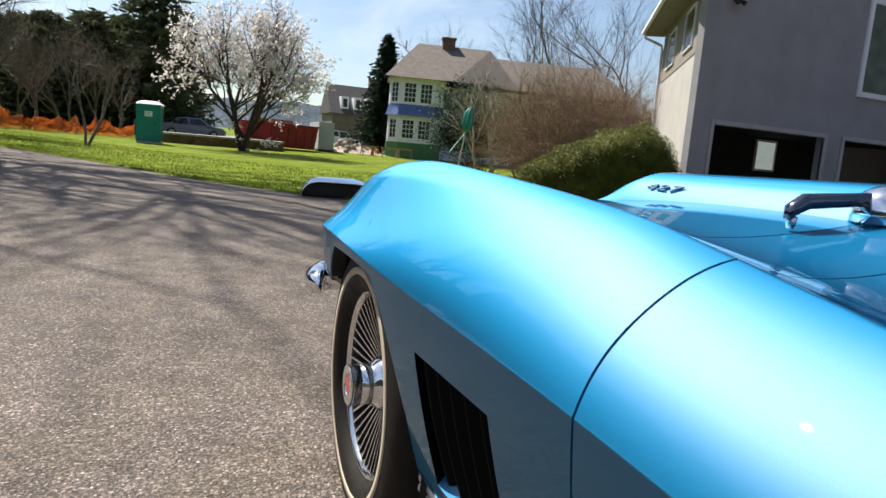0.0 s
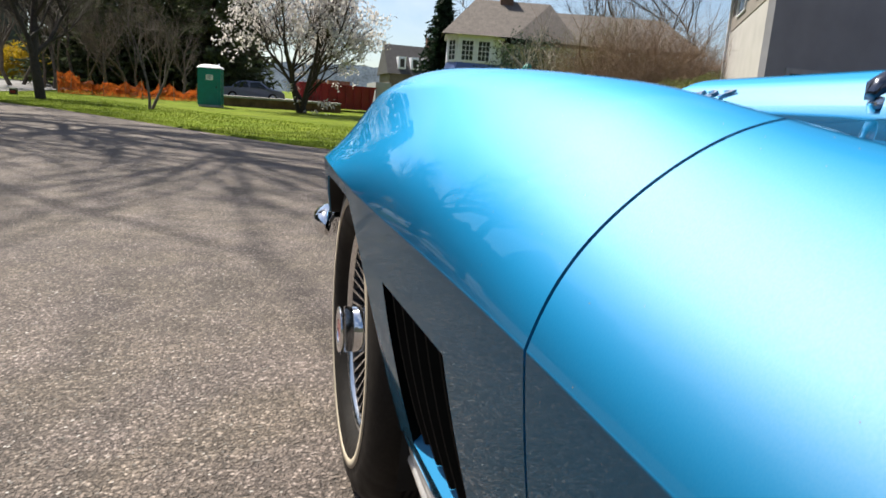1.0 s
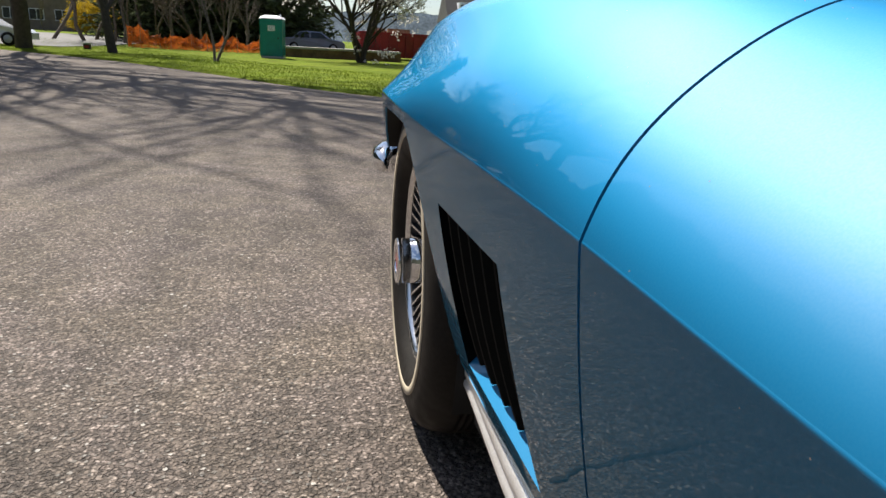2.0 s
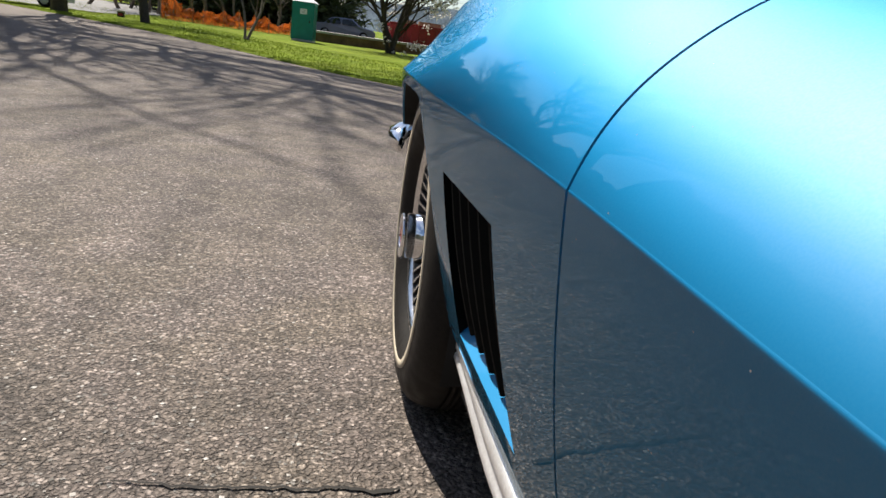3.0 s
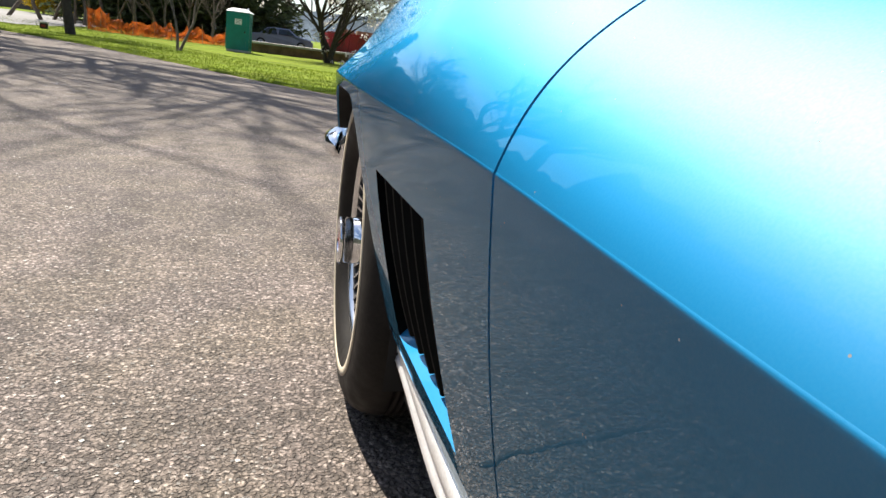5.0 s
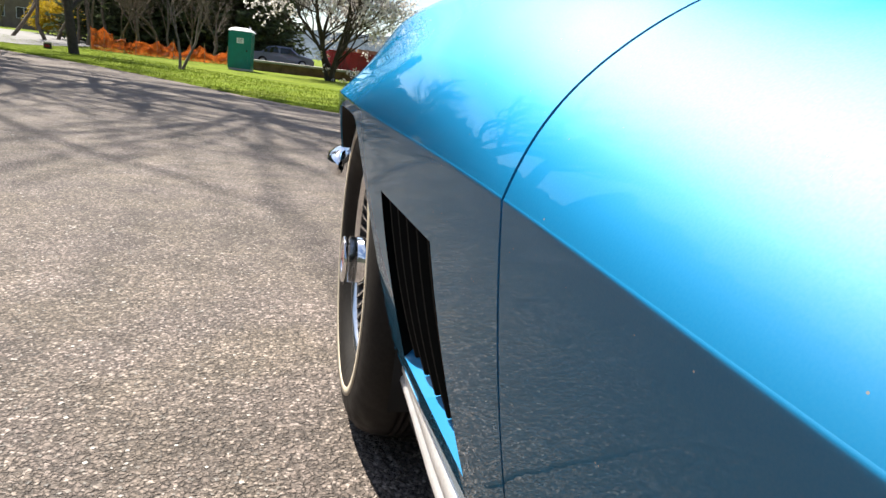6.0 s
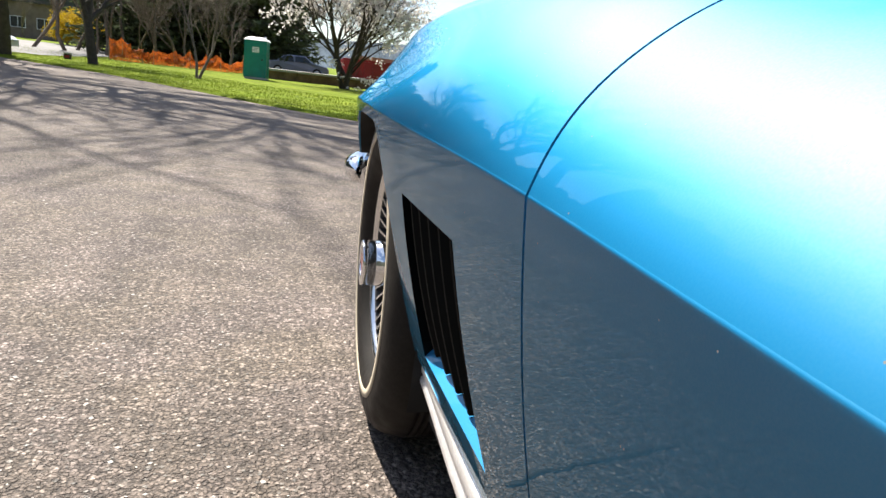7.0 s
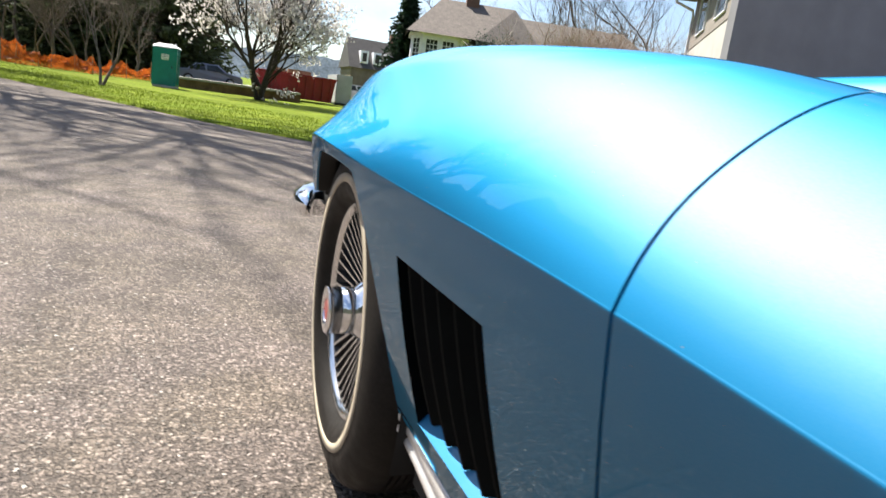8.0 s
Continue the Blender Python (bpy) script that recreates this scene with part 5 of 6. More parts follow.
def dumpster():
    d = thing("dumpster", "large red steel dumpster full of rubble", "dumpster", at=planted(5.0, 44.6))
    d.rotation_euler = (0, 0, radians(4))
    bm = bmesh.new()
    lo, hi = [(-2.3, -1.05), (2.3, -1.05), (2.3, 1.05), (-2.3, 1.05)], [(-2.55, -1.15), (2.5, -1.15), (2.5, 1.15), (-2.55, 1.15)]
    a = [bm.verts.new((x, y, 0.12)) for x, y in lo]
    b = [bm.verts.new((x, y, 1.62)) for x, y in hi]
    c = [bm.verts.new((x * 0.97, y * 0.94, 1.62)) for x, y in hi]
    e = [bm.verts.new((x * 0.97, y * 0.94, 0.9)) for x, y in hi]
    bm.faces.new(a[::-1])
    bm.faces.new(e)
    for k in range(4):
        j = (k + 1) % 4
        for p, q in ((a, b), (b, c), (c, e)):
            bm.faces.new((p[k], p[j], q[j], q[k]))
    part("tub", bm, REDSTEEL, d)
    for k in range(9):
        x = -2.2 + 0.55 * k
        box("rib", (x - 0.05, -1.2, 0.14), (x + 0.05, -1.06, 1.58), REDSTEEL, d, 0.01)
    box("rim", (-2.62, -1.24, 1.56), (2.58, -1.12, 1.68), REDSTEEL, d, 0.02)
    rnd = random.Random(5)
    for k in range(10):
        x, y = rnd.uniform(-2.0, 2.0), rnd.uniform(-0.7, 0.7)
        box("rubble", (x - 0.4, y - 0.2, 1.3), (x + 0.4, y + 0.2, rnd.uniform(1.66, 1.95)), rnd.choice((TIMBER, WHITE, REDSTEEL)), d, 0.02, m=None)


dumpster()


def site_box():
    c = thing("site_container", "pale grey steel storage container", "container", at=planted(8.5, 46.6))
    box("body", (-0.55, -1.2, 0.12), (0.55, 2.4, 2.05), STEEL, c, 0.02)
    for k in range(5):
        box("rib", (-0.45 + 0.2 * k, -1.225, 0.2), (-0.37 + 0.2 * k, -1.19, 1.95), STEEL, c, 0.006)
    box("base_rail", (-0.58, -1.22, 0.0), (0.58, 2.42, 0.13), BLACK, c, 0.01)


site_box()


def timber_stack():
    t = thing("timber_stack", "low stack of pale sawn planks behind the toilet", "timber")
    rnd = random.Random(2)
    for row in range(3):
        for k in range(3):
            x0, y0 = -2.0 + rnd.uniform(-0.2, 0.2), 42.2 + 0.3 * k
            z = gz(0, y0) + 0.14 * row
            box("plank", (x0, y0, z), (x0 + rnd.uniform(3.4, 4.6), y0 + 0.26, z + 0.12), TIMBER if row < 2 else WHITE, t, 0.008)


timber_stack()


def foundation():
    f = thing("foundation", "pale concrete slab on a brown earth footing at the building site", "foundation")
    z = gz(0, 41) - 0.02
    for k in range(4):
        x0 = -2.1 + 1.75 * k
        box("footing", (x0, 40.6, z), (x0 + 1.742, 41.9, z + 0.52), EARTHBANK, f, 0.03)
        bm = bmesh.new()
        top = [bm.verts.new(v) for v in ((x0, 40.5, z + 0.62), (x0 + 1.735, 40.5, z + 0.62), (x0 + 1.735, 42.0, z + 0.65), (x0, 42.0, z + 0.65))]
        foot = [bm.verts.new(v.co - Vector((0, 0, 0.12))) for v in top]
        for q in (top, foot[::-1], *[(top[k], foot[k], foot[k - 3], top[k - 3]) for k in range(4)]):
            bm.faces.new(q)
        part("slab", bm, CONCRETE, f)


foundation()


def boulder(rnd, size):
    bm = bmesh.new()
    bmesh.ops.create_icosphere(bm, subdivisions=2, radius=1.0)
    o = rnd.uniform(0, 50)
    for v in bm.verts:
        v.co *= 1 + 0.35 * noise.noise(v.co * 1.4 + Vector((o, o, o)))
        v.co = Vector((v.co.x * size, v.co.y * size * 0.85, v.co.z * size * 0.7))
    return bm


rock_rnd = random.Random(14)
for k in range(46):
    t = rock_rnd.random()
    x, y = 11.0 + rock_rnd.gauss(0, 1.0), 48.4 + rock_rnd.gauss(0, 0.7)
    s = rock_rnd.uniform(0.16, 0.36)
    h = max(0.0, 0.95 - 0.55 * math.hypot(x - 11.0, y - 48.4)) * rock_rnd.random()
    ob = part("rock", boulder(rock_rnd, s), ROCK, None, smooth=False)
    ob.location = (x, y, gz(x, y) + s * 0.45 + h)
    ob.rotation_euler = (rock_rnd.uniform(0, 3), rock_rnd.uniform(0, 3), rock_rnd.uniform(0, 3))
    tagged(ob, "rough tan field stone in a rubble pile", "rock", "rubble pile")
verts, faces = grid(lambda u, v: (8.6 + 5.2 * u, 46.6 + 3.2 * v, gz(0, 46.6 + 3.2 * v) + 0.02 + 0.5 * (math.sin(math.pi * u) * math.sin(math.pi * v)) ** 1.5 * (1 + 0.4 * noise.noise(Vector((u * 8, v * 8, 0))))), 30, 20)
tagged(new("earth_pile", mesh_data("earth_pile", verts, faces, ROCK)), "low heap of tan earth and rubble", "earth", kind="stuff")
for x, y in ((12.9, 47.4), (13.9, 46.6), (12.2, 46.4)):
    bm = bmesh.new()
    bm_tube(bm, [(0, 0, 0.0), (0, 0, 0.04), (0, 0, 0.05), (0, 0, 0.72)], [0.2, 0.2, 0.13, 0.03], 16)
    ob = part("traffic_cone", bm, ORANGE, None, smooth=False)
    ob.location = planted(x, y)
    tagged(ob, "orange plastic traffic cone at the site edge", "traffic cone", "site cones")


def parked_car(name, label, at, turn, mat, length=4.5):
    car = thing(name, label, "car", at=at)
    car.rotation_euler = (0, 0, radians(turn))
    outline = [(-0.5, 0.35), (-0.5, 0.75), (-0.44, 0.92), (-0.33, 0.97), (-0.22, 1.38), (-0.1, 1.46), (0.12, 1.44), (0.26, 1.0), (0.45, 0.86), (0.5, 0.68), (0.5, 0.35)]
    bm = bmesh.new()
    rows = []
    for s, k in ((-1, 0.94), (-0.94, 1.0), (0.94, 1.0), (1, 0.94)):
        rows.append([bm.verts.new((x * length, s * 0.88 * (0.86 if z > 1.1 else 1.0), z * (k if z > 0.4 else 1))) for x, z in outline])
    for r, q in zip(rows, rows[1:]):
        for j in range(len(outline)):
            i = (j + 1) % len(outline)
            bm.faces.new((r[j], r[i], q[i], q[j]))
    bm.faces.new(rows[0])
    bm.faces.new(rows[-1][::-1])
    part("body", bm, mat, car, smooth=False)
    for s in (-1, 1):
        for x0, x1, x2, x3 in ((-0.30, -0.06, -0.09, -0.21), (-0.04, 0.22, 0.11, -0.04)):
            y = s * 0.885
            verts = [(x0 * length, y, 0.98), (x1 * length, y, 0.98), (x2 * length, y * 0.885, 1.38), (x3 * length, y * 0.885, 1.36)]
            place("side_window", mesh_data("side_window", verts, [(0, 1, 2, 3) if s < 0 else (3, 2, 1, 0)], PANE, smooth=False), car)
        for x in (-0.31, 0.31):
            v, f = spin([(0.0, -0.1), (0.2, -0.11), (0.32, -0.1), (0.33, 0.0), (0.32, 0.1), (0.2, 0.11)], (0, 0, 0), 24)
            w = place("wheel", mesh_data("wheel", v, f, RUBBER), car)
            w.location = (x * length, s * 0.8, 0.33)
            w.rotation_euler = (0, 0, radians(90))
            v, f = spin([(0.0, -0.125), (0.19, -0.12), (0.2, -0.1)], (0, 0, 0), 20)
            place("hub", mesh_data("hub", v, f, STEEL), w)
    return car


parked_car("parked_car", "white car parked on the street beside the lawn", planted(-16.9, 37.3), 4, CARWHITE, 4.9)
parked_car("parked_car", "blue-grey car parked beyond the building site", planted(-0.3, 50), 3, CARGREY)
parked_car("parked_car", "white car parked beyond the rubble pile", planted(11.8, 57), 20, CARWHITE)


# ---- houses ----
def window(parent, origin, right, up, w, h, frame=0.09, cols=1, rows=1, pane=None, depth=0.05):
    """A framed window standing proud of a wall: origin is its lower left corner."""
    o, r, u = Vector(origin), Vector(right).normalized(), Vector(up)
    out = r.cross(u).normalized()
    m = Matrix((r, u, out)).transposed().to_4x4()
    m.translation = o
    bm = bmesh.new()
    for lo, hi in (((-frame, -frame, -0.02), (w + frame, 0, depth)), ((-frame, h, -0.02), (w + frame, h + frame, depth)), ((-frame, 0, -0.02), (0, h, depth)), ((w, 0, -0.02), (w + frame, h, depth))):
        bm_box(bm, lo, hi, 0.006, m)
    for k in range(1, cols):
        bm_box(bm, (w * k / cols - 0.02, 0, 0.0), (w * k / cols + 0.02, h, depth * 0.7), 0.0, m)
    for k in range(1, rows):
        bm_box(bm, (0, h * k / rows - 0.02, 0.003), (w, h * k / rows + 0.02, depth * 0.7 + 0.003), 0.0, m)
    win = part("window", bm, WHITE, parent)
    bm = bmesh.new()
    bm_box(bm, (0, 0, -0.01), (w, h, 0.012), 0.0, m)
    part("pane", bm, pane or PANE, win)
    return win


def grey_house():
    """The grey stuccoed house beside the drive, in its own axes: x along the garage front; its side wall runs back at a slant."""
    H = thing("grey_house", "two-storey grey stucco house with dark open garage bays", "house", at=(11.76, 13.0, 0.0))
    L, D, T = 15.0, 7.98, 0.25
    side = pose(0, 0, 0, 0, 0, -32.2)
    bays = ((0.76, 5.08), (5.96, 10.3))
    top, eave, rise_ = 2.44, 6.35, 1.0
    x = 0.0
    for a, b in bays + ((L, L),):
        box("pier", (x, 0, -0.1), (a, T, top), GREYWALL, H, 0.0)
        x = b
    bm = bmesh.new()
    for y in (0, T):
        for p in ((0, top), (L, top), (L, eave + 0.1 + rise_ * L), (0, eave + 0.1)):
            bm.verts.new((p[0], y, p[1]))
    bm.verts.ensure_lookup_table()
    v = bm.verts
    for q in ((0, 1, 2, 3), (7, 6, 5, 4), (0, 4, 5, 1), (1, 5, 6, 2), (2, 6, 7, 3), (3, 7, 4, 0)):
        bm.faces.new([v[k] for k in q])
    part("front_wall", bm, GREYWALL, H)
    box("side_wall", (0.0, 0.2, -0.1), (T, D, eave), PALEWALL, H, 0.0, m=side)
    box("upper_side_wall", (-0.02, 0.1, 4.42), (0.004, D + 0.01, eave), TANWALL, H, 0.0, m=side)
    box("rear_wall", (0.0, D, -0.1), (L, D + T, eave), PALEWALL, H, 0.0, m=side)
    # garage surfaces carry their shade in a near-black colour
    box("garage_floor", (2.2, T, -0.05), (L, 3.2, 0.02), GARAGE_SHADE, H, 0.0)
    box("garage_ceiling", (2.3, T, top + 0.1), (L, 3.2, top + 0.2), GARAGE_SHADE, H, 0.0)
    box("garage_back", (2.3, 3.1, 0.0), (L, 3.2, top + 0.2), GARAGE_SHADE, H, 0.0)
    # unseen end wall and partition, added to keep light out of the bays
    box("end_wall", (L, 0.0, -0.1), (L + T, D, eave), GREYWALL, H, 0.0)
    box("partition", (2.4, 3.2, top + 0.2), (L, 3.3, eave), GARAGE_SHADE, H, 0.0)
    trim = material("grey_white_trim", (0.36, 0.36, 0.38), 0.6, vary=0.1, scale=3)
    for a, b in bays:
        bm = bmesh.new()
        bm_box(bm, (a - 0.13, -0.04, 0), (a, 0.06, top + 0.13), 0.008)
        bm_box(bm, (b, -0.04, 0), (b + 0.13, 0.06, top + 0.13), 0.008)
        bm_box(bm, (a, -0.04, top), (b, 0.06, top + 0.13), 0.008)
        part("bay_frame", bm, trim, H)
    # pane emits a weak glow in place of daylight coming through
    daylight = material("daylight_glow_pane", (0.5, 0.55, 0.5), 0.3, vary=0.2, scale=3)
    daylight.node_tree.nodes["Principled BSDF"].inputs["Emission Color"].default_value = (0.62, 0.72, 0.66, 1)
    daylight.node_tree.nodes["Principled BSDF"].inputs["Emission Strength"].default_value = 0.2
    window(H, (5.75, 3.09, 1.43), (1, 0, 0), (0, 0, 1), 0.85, 0.95, frame=0.07, pane=daylight)
    window(H, (6.3, -0.01, 3.95), (1, 0, 0), (0, 0, 1), 2.2, 2.6, frame=0.16, pane=material("green_grey_pane", (0.1, 0.13, 0.12), 0.12, vary=0.3, scale=2))
    for y0, w in ((1.5, 1.5), (4.9, 1.6)):
        o = side @ Vector((-0.026, y0 + w, 4.75))
        window(H, o, side.to_3x3() @ Vector((0, -1, 0)), (0, 0, 1), w, 1.15, frame=0.05)
    # eave over the side wall, with gutter and downspout; roof rising to the right
    o = 0.75
    verts = [side @ Vector((-o, -0.9, eave + 0.12)), side @ Vector((-o, D + 0.5, eave + 0.12))]
    verts += [verts[1] + Vector((L, 0, rise_ * L)), verts[0] + Vector((L, 0, rise_ * L))]
    low = [Vector((a, b, c - 0.16)) for a, b, c in verts]
    place("roof", mesh_data("roof", verts + low, [(0, 3, 2, 1), (4, 5, 6, 7), (0, 1, 5, 4), (1, 2, 6, 5), (3, 0, 4, 7)], SLATE, smooth=False), H)
    box("soffit", (-o + 0.02, -0.85, eave - 0.09), (0.0, D + 0.45, eave - 0.055), TANWALL, H, 0.0, m=side)
    box("gutter", (-o - 0.12, -0.9, eave - 0.06), (-o, D + 0.5, eave + 0.09), WHITE, H, 0.02, m=side)
    bm = bmesh.new()
    bm_tube(bm, [side @ Vector(p) for p in ((-o - 0.06, D, eave - 0.05), (-o, D, eave - 0.25), (-0.12, D, eave - 0.5), (-0.08, D, eave - 0.7), (-0.08, D, 0.0))], [0.05] * 5, 8)
    part("downspout", bm, WHITE, H)
    box("awning", (-0.4, 5.0, 2.05), (0.0, 6.4, 2.11), STEEL, H, 0.02, m=side)
    # twin floodlight by the corner
    lamp = box("floodlight", (0.85, -0.08, 5.72), (1.0, 0.0, 5.86), BLACK, H, 0.01)
    for dx in (-0.08, 0.08):
        bm = bmesh.new()
        bm_tube(bm, [(0.92 + dx * 0.5, -0.06, 5.8), (0.92 + dx, -0.14, 5.74), (0.92 + dx * 1.6, -0.24, 5.66)], [0.03, 0.045, 0.07], 12)
        part("lamp_head", bm, BLACK, lamp)


grey_house()


def white_house():
    W = thing("white_house", "white house with a bay front and brown shingled roof", "house", at=(13.35, 46.6, gz(0, 46) + 0.42))
    W.rotation_euler = (0, 0, radians(-15))
    base, z1, z2, z3 = 0.75, 2.75, 3.55, 5.35
    # three-sided bay, two storeys
    bay = [(0, 3.2), (0.0, 0.5), (0.75, -0.3), (3.3, -0.3), (4.0, 0.5), (4.0, 3.2)]

    def prism(name, lo, hi, mat, grow_=0.0):
        bm = bmesh.new()
        cx, cy = 2.0, 1.0
        pts = [(x + (x - cx) * grow_, y + (y - cy) * grow_) for x, y in bay]
        a = [bm.verts.new((x, y, lo)) for x, y in pts]
        b = [bm.verts.new((x, y, hi)) for x, y in pts]
        bm.faces.new(a[::-1])
        bm.faces.new(b)
        for k in range(len(bay)):
            j = (k + 1) % len(bay)
            bm.faces.new((a[k], a[j], b[j], b[k]))
        return part(name, bm, mat, W)

    prism("plinth", -1.1, base, GREEN, 0.03)
    prism("lower_bay", base, z1 + 0.02, WHITE)
    prism("upper_bay", z2, z3, WHITE)
    prism("cornice", z3, z3 + 0.18, WHITE, 0.1)
    # sloping metal roof between the storeys
    bm = bmesh.new()
    a = [bm.verts.new((x + (x - 2) * 0.12, y + (y - 1) * 0.25, z1 - 0.02)) for x, y in bay]
    b = [bm.verts.new((x, y, z2 + 0.02)) for x, y in bay]
    for k in range(len(bay) - 1):
        bm.faces.new((a[k], a[k + 1], b[k + 1], b[k]))
    part("skirt_roof", bm, COPPER, W, "blue-grey standing seam metal")
    for k in range(9):
        t = k / 8
        box("seam", (0.72 + 2.62 * t - 0.015, -0.62, z1), (0.72 + 2.62 * t + 0.015, -0.55, z1 + 0.04), COPPER, W, 0.0)
    for z, h in ((base + 0.35, 1.3), (z2 + 0.2, 1.35)):
        window(W, (1.05, -0.31, z), (1, 0, 0), (0, 0, 1), 0.8, h, cols=3, rows=4, frame=0.1)
        window(W, (2.25, -0.31, z), (1, 0, 0), (0, 0, 1), 0.8, h, cols=3, rows=4, frame=0.1)
        window(W, (0.16, 0.32, z), (0.75, -0.8, 0), (0, 0, 1), 0.6, h, cols=2, rows=4, frame=0.1)
    # main body and roofs
    box("main_wall", (0.8, 2.4, -1.1), (19.0, 9.5, z3), WHITE, W, 0.0)
    for k in range(6):
        window(W, (5.2 + 2.2 * k, 2.39, z2 + 0.2), (1, 0, 0), (0, 0, 1), 0.9, 1.3, cols=3, rows=4, frame=0.12)
        window(W, (5.2 + 2.2 * k, 2.39, base + 0.4), (1, 0, 0), (0, 0, 1), 0.9, 1.3, cols=3, rows=4, frame=0.12)
    box("shutter", (4.35, 2.3, z2 + 0.1), (4.95, 2.4, z2 + 1.6), GREEN, W, 0.01)
    e, r = z3 + 0.12, z3 + 3.4

    def roof(name, pts, faces, mat):
        place(name, mesh_data(name, pts, faces, mat, smooth=False), W)

    roof("roof", [(-0.5, -0.9, e), (4.6, -0.9, e), (10.0, 1.0, e), (10.0, 9.9, e), (-0.5, 9.9, e), (2.1, 4.2, r), (8.0, 4.2, r)], [(0, 1, 2, 6, 5), (0, 5, 4), (2, 3, 6), (3, 4, 5, 6)], SHINGLE)
    roof("rear_roof", [(7.5, 1.0, e), (19.6, 1.0, e), (19.6, 9.9, e), (7.5, 9.9, e), (7.5, 5.4, r - 0.4), (17.5, 5.4, r - 0.4)], [(0, 1, 5, 4), (1, 2, 5), (2, 3, 4, 5), (3, 0, 4)], SHINGLE)
    bm = bmesh.new()
    bm_box(bm, (1.0, 3.2, r - 0.75), (1.15, 3.5, r - 0.05), 0.0, None)
    part("gable_trim", bm, WHITE, W)
    ch = box("chimney", (4.0, 3.6, r - 0.6), (5.0, 4.4, r + 0.55), BRICK, W, 0.02)
    box("chimney_cap", (3.92, 3.52, r + 0.45), (5.08, 4.48, r + 0.6), BRICK, ch, 0.02)


white_house()


def far_house():
    F = thing("far_house", "distant grey house with white dormers under a dark roof", "house", at=planted(15.2, 75))
    box("wall", (0, 0, 0), (6.5, 6, 3.6), GREYBUILD, F, 0.0)
    place("roof", mesh_data("roof", [(-0.3, -0.3, 3.4), (6.8, -0.3, 3.4), (6.8, 3, 6.9), (-0.3, 3, 6.9), (-0.3, 6.3, 3.4), (6.8, 6.3, 3.4)], [(0, 1, 2, 3), (3, 2, 5, 4), (0, 3, 4), (1, 5, 2)], SLATE, smooth=False), F)
    for k in range(3):
        d = box("dormer", (1.0 + 1.5 * k, 0.2, 4.0), (1.9 + 1.5 * k, 2.2, 5.4), WHITE, F, 0.0)
        window(F, (1.2 + 1.5 * k, 0.19, 4.2), (1, 0, 0), (0, 0, 1), 0.5, 0.95, frame=0.06)
    box("chimney", (4.9, 2.6, 6.2), (5.7, 3.4, 8.0), BRICK, F, 0.02)


far_house()
B = thing("long_building", "low brown building far beyond the street", "building", at=planted(-34, 76))
box("wall", (0, 0, 0), (13, 6, 3.4), GREYBUILD, B, 0.0)
box("roof", (-0.4, -0.4, 3.4), (13.4, 6.4, 3.7), SLATE, B, 0.02)
for k in range(5):
    window(B, (1.2 + 2.4 * k, -0.01, 1.0), (1, 0, 0), (0, 0, 1), 1.3, 1.0, frame=0.04, cols=2)


# distant wooded hills, haze put into their pale blue-grey colour
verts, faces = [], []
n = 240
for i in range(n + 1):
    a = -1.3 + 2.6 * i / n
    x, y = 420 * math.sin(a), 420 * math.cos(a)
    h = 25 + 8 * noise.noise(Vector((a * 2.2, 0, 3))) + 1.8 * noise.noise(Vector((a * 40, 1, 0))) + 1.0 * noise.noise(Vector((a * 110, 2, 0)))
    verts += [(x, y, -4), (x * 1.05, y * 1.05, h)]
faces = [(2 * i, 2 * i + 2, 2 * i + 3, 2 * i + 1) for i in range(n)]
tagged(new("backdrop", mesh_data("backdrop", verts, faces, material("hazed_woods", (0.28, 0.31, 0.36), 0.95, vary=0.25, scale=0.08, fine=0.3, fine_scale=0.6))),
       "distant wooded hills with pale blue-grey haze in their colour", "hills", kind="structure")


# woods added to the left and behind to darken the car's reflections: a far belt beyond the street, a nearer one round
# the drive
def woods(name, label, start, span, radius, tall, mat, seed):
    verts = []
    for i in range(n + 1):
        a = start - span * i / n
        x, y = radius * math.sin(a), radius * math.cos(a)
        h = tall * (1 + 0.22 * noise.noise(Vector((a * 4, 0, seed))) + 0.16 * noise.noise(Vector((a * 24, 1, seed / 2))) + 0.12 * noise.noise(Vector((a * 90, 2, seed / 4))))
        verts += [(x, y, -1), (x * 1.04, y * 1.04, h)]
    faces = [(2 * i, 2 * i + 2, 2 * i + 3, 2 * i + 1) for i in range(n)]
    tagged(new(name, mesh_data(name, verts, faces, mat)), label, "woods", kind="structure")


REFLECTION_WOODS = material("reflection_woods", (0.05, 0.055, 0.04), 0.95, vary=0.35, scale=0.25, fine=0.35, fine_scale=1.5)
woods("backdrop", "unseen dark woods added around the driveway to darken reflections", -0.52, 4.53, 62, 24, REFLECTION_WOODS, 8)
woods("backdrop", "dark woods beyond the street, added to darken reflections", -0.27, 0.3, 96, 20, REFLECTION_WOODS, 5)


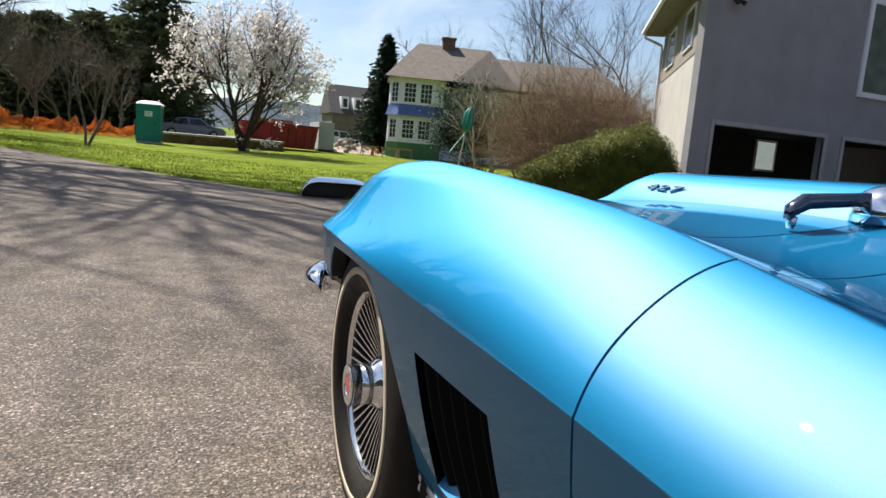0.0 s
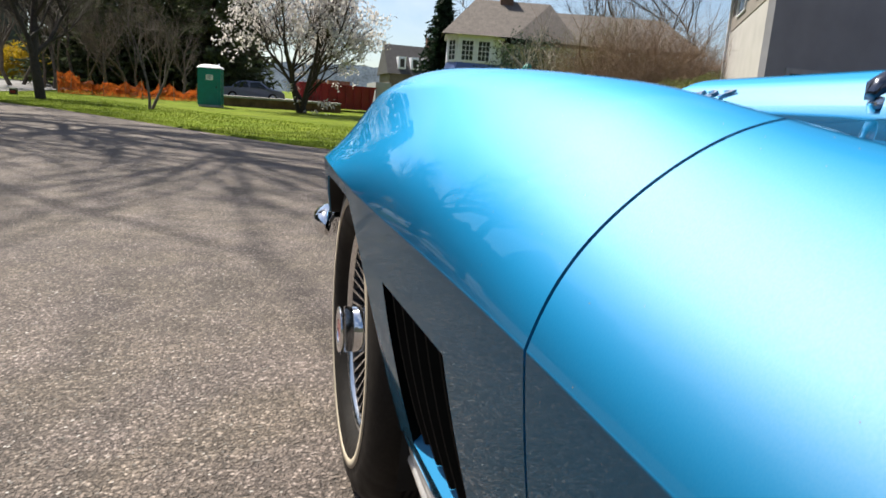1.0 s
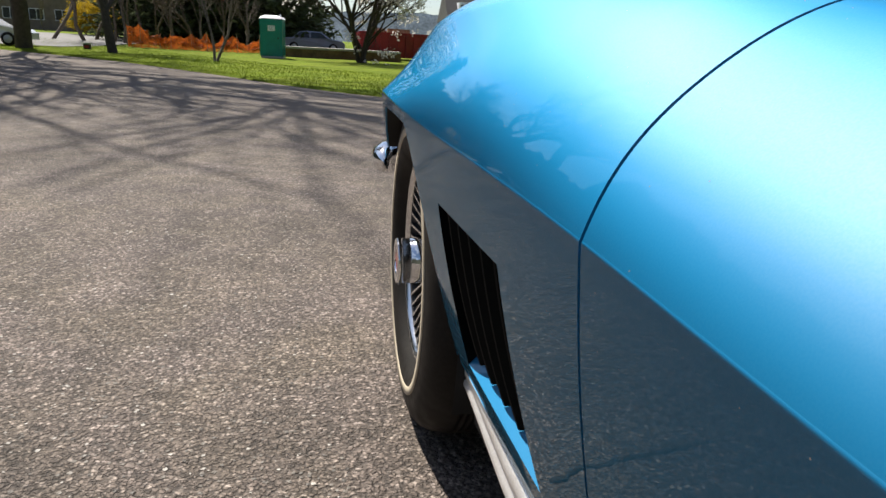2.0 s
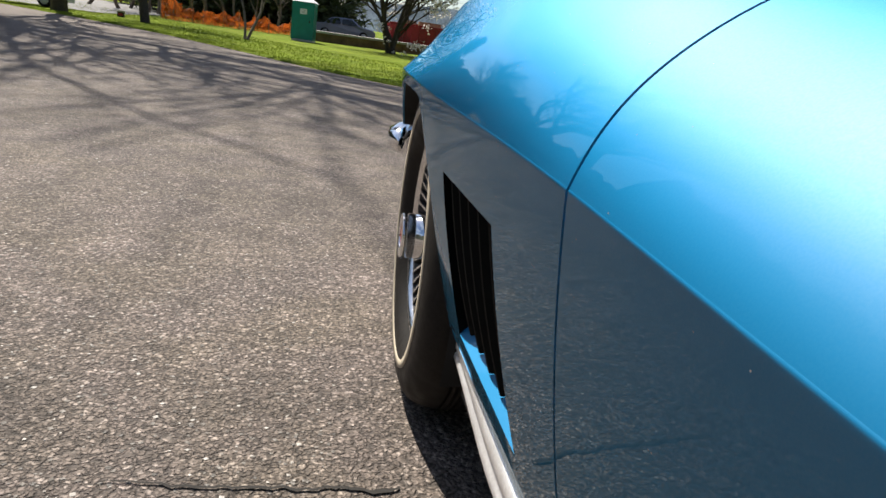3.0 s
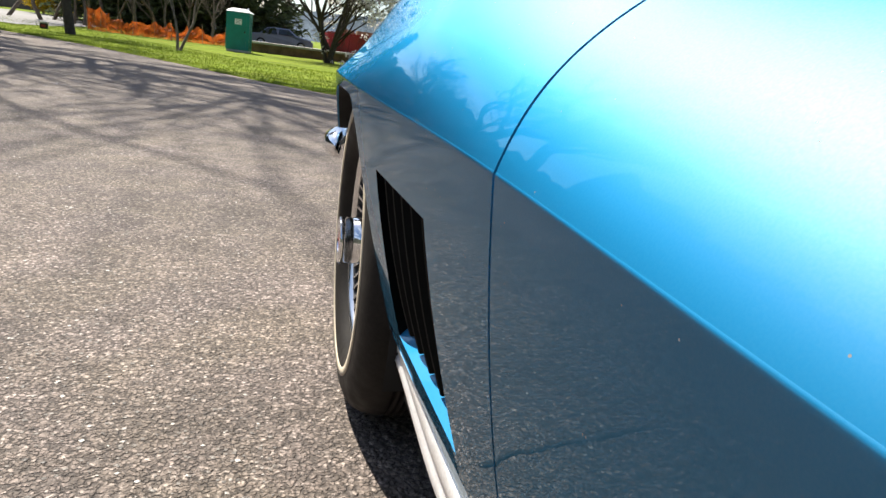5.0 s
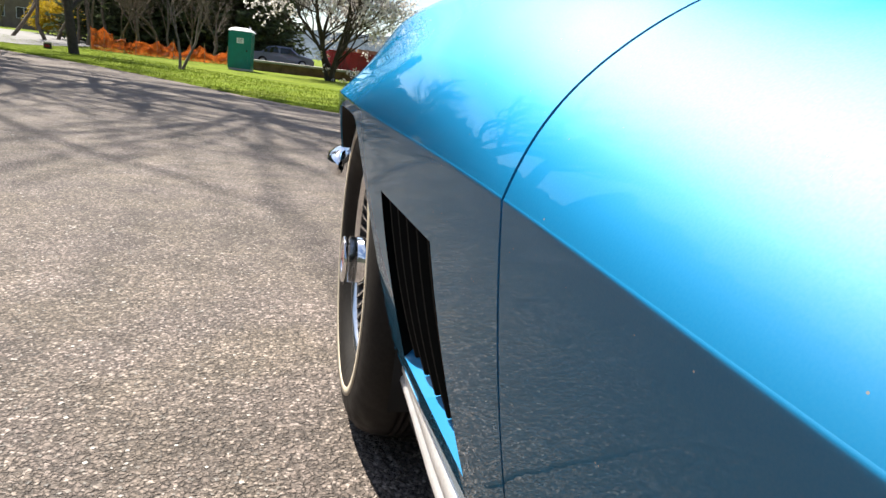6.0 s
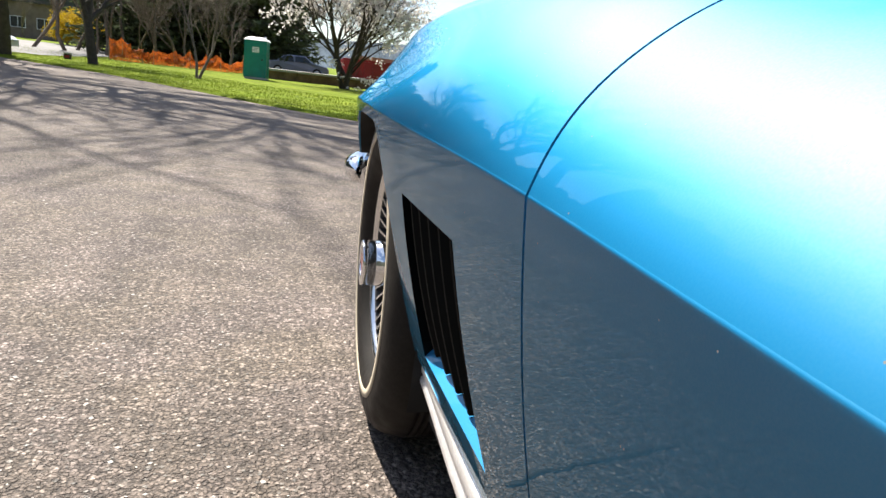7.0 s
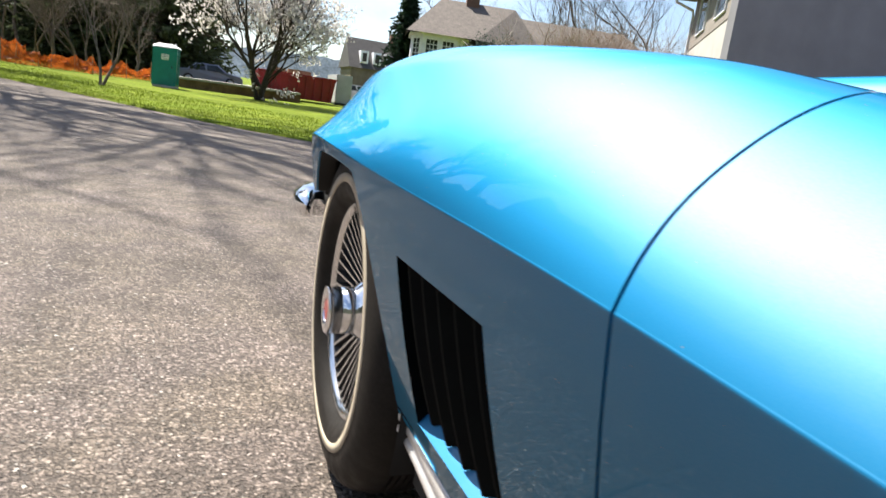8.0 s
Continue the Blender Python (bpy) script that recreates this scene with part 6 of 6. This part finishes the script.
def hardtop():
    """The car's removable roof, set down on the lawn."""
    top = thing("hardtop_roof", "blue removable hardtop with bright trim lying on the grass", "car roof", at=(0.84, 10.5, 0.02))
    top.rotation_euler = (0, 0, radians(-10))
    w, d, h = 1.35, 0.95, 0.33

    def shell(k):
        def f(u, v):
            s = 2 * u - 1
            x = w * u
            z = (h - k) * (1 - abs(s) ** 6) ** 0.8 * (0.80 + 0.2 * math.sin(math.pi * v))
            return (x + k * -s, d * v, max(z, 0.0) + 0.012)
        return f

    verts, faces = grid(shell(0.0), 40, 12)
    place("shell", mesh_data("shell", verts, faces, material("blue_vinyl_paint", (0.03, 0.2, 0.5), 0.15, metal=0.3, coat=1.0, vary=0.05, scale=4)), top)
    verts, faces = grid(shell(0.045), 40, 12, flip=True)
    place("lining", mesh_data("lining", verts, faces, BLACK), top, "black lining")
    # black sheet fills the opening in place of its shade
    f = shell(0.05)
    ring = [Vector(f(k / 24, 0.0)) + Vector((0, 0.12, 0)) for k in range(25)]
    foot = [Vector((p.x, p.y, 0.005)) for p in ring]
    place("rear_window", mesh_data("rear_window", ring + foot, [(k, k + 1, 26 + k, 25 + k) for k in range(24)], BLACK, smooth=False), top, "black sheet standing in for the shade under the roof")
    for v, name in ((0.0, "front_trim"), (1.0, "rear_trim")):
        bm = bmesh.new()
        f = shell(0.012)
        bm_tube(bm, [f(k / 40, v) for k in range(41)], [0.016] * 41, 6)
        part(name, bm, CHROME, top, smooth=True)


hardtop()


def folded_umbrella():
    u = thing("garden_umbrella", "folded teal garden umbrella on a pale pole", "umbrella", at=planted(9.6, 24))
    u.rotation_euler = (0, radians(7), 0)
    bm = bmesh.new()
    bm_tube(bm, [(0, 0, 0), (0, 0, 1.2), (0.02, 0, 2.3), (0.05, 0, 3.0)], [0.03, 0.03, 0.028, 0.02], 10)
    part("pole", bm, STEEL, u)
    verts, faces = [], []
    for i in range(13):
        f = i / 12
        for k in range(24):
            a = 2 * math.pi * k / 24
            r = (0.1 + 0.15 * math.sin(math.pi * min(1, f * 1.05)) ** 0.4) * (1 + 0.28 * math.cos(6 * a))
            verts.append((0.02 + 0.8 * r * math.cos(a) + 0.03 * f, r * math.sin(a) * 0.7, 1.95 + 0.95 * f))
    faces = [(i * 24 + k, i * 24 + (k + 1) % 24, (i + 1) * 24 + (k + 1) % 24, (i + 1) * 24 + k) for i in range(12) for k in range(24)]
    place("canopy", mesh_data("canopy", verts, faces, TEAL), u, "teal folded cloth")
    for s in (-1, 1):
        bm = bmesh.new()
        bm_tube(bm, [(0, 0, 1.85), (s * 0.22 - 0.1, -0.1, 1.35), (s * 0.38 - 0.2, -0.2, 0.95)], [0.025, 0.03, 0.035], 8)
        part("stay", bm, TEAL, u)
    bm = bmesh.new()
    bm_tube(bm, [(0, 0, 0), (0, 0, 0.06), (0, 0, 0.08)], [0.25, 0.25, 0.08], 20)
    part("base", bm, STEEL, u)


folded_umbrella()


def trestle(x, y, turn):
    t = thing("trestle", "rough wooden trestle at the edge of the site", "trestle", "site trestles", at=planted(x, y))
    t.rotation_euler = (0, 0, radians(turn))
    box("beam", (-0.6, -0.05, 0.62), (0.6, 0.05, 0.74), TIMBER, t, 0.006)
    for sx in (-0.5, 0.5):
        for sy in (-1, 1):
            bm = bmesh.new()
            bm_tube(bm, [(sx, sy * 0.02, 0.64), (sx, sy * 0.28, 0.0)], [0.035, 0.035], 4)
            part("leg", bm, TIMBER, t)


for x, y, turn in ((11.4, 44.6, 8), (12.9, 44.4, -5), (14.2, 44.8, 4)):
    trestle(x, y, turn)


def marker_post():
    post = thing("marker_post", "squat dark marker with a red reflector beside the street", "marker", at=planted(-11.95, 37.3))
    box("body", (-0.17, -0.12, -0.02), (0.17, 0.12, 0.27), BLACK, post, 0.03)
    box("cap", (-0.19, -0.14, 0.27), (0.19, 0.14, 0.33), STEEL, post, 0.015)
    box("reflector", (-0.11, -0.135, 0.08), (0.11, -0.118, 0.2), REDSTEEL, post, 0.006)


marker_post()

# a dry pale leaf on the asphalt
verts, faces = grid(lambda u, v: (0.034 * (2 * u - 1), 0.013 * (2 * v - 1) * (1 - (2 * u - 1) ** 2) ** 0.6, 0.004 + 0.012 * (2 * v - 1) ** 2 + 0.006 * u * u), 10, 6)
leaf = new("leaf", mesh_data("leaf", verts, faces, PETAL))
leaf.location, leaf.rotation_euler = (-2.377, 1.612, 0.0), (0, 0, radians(-12))
tagged(leaf, "pale dry curled leaf lying on the asphalt", "leaf")
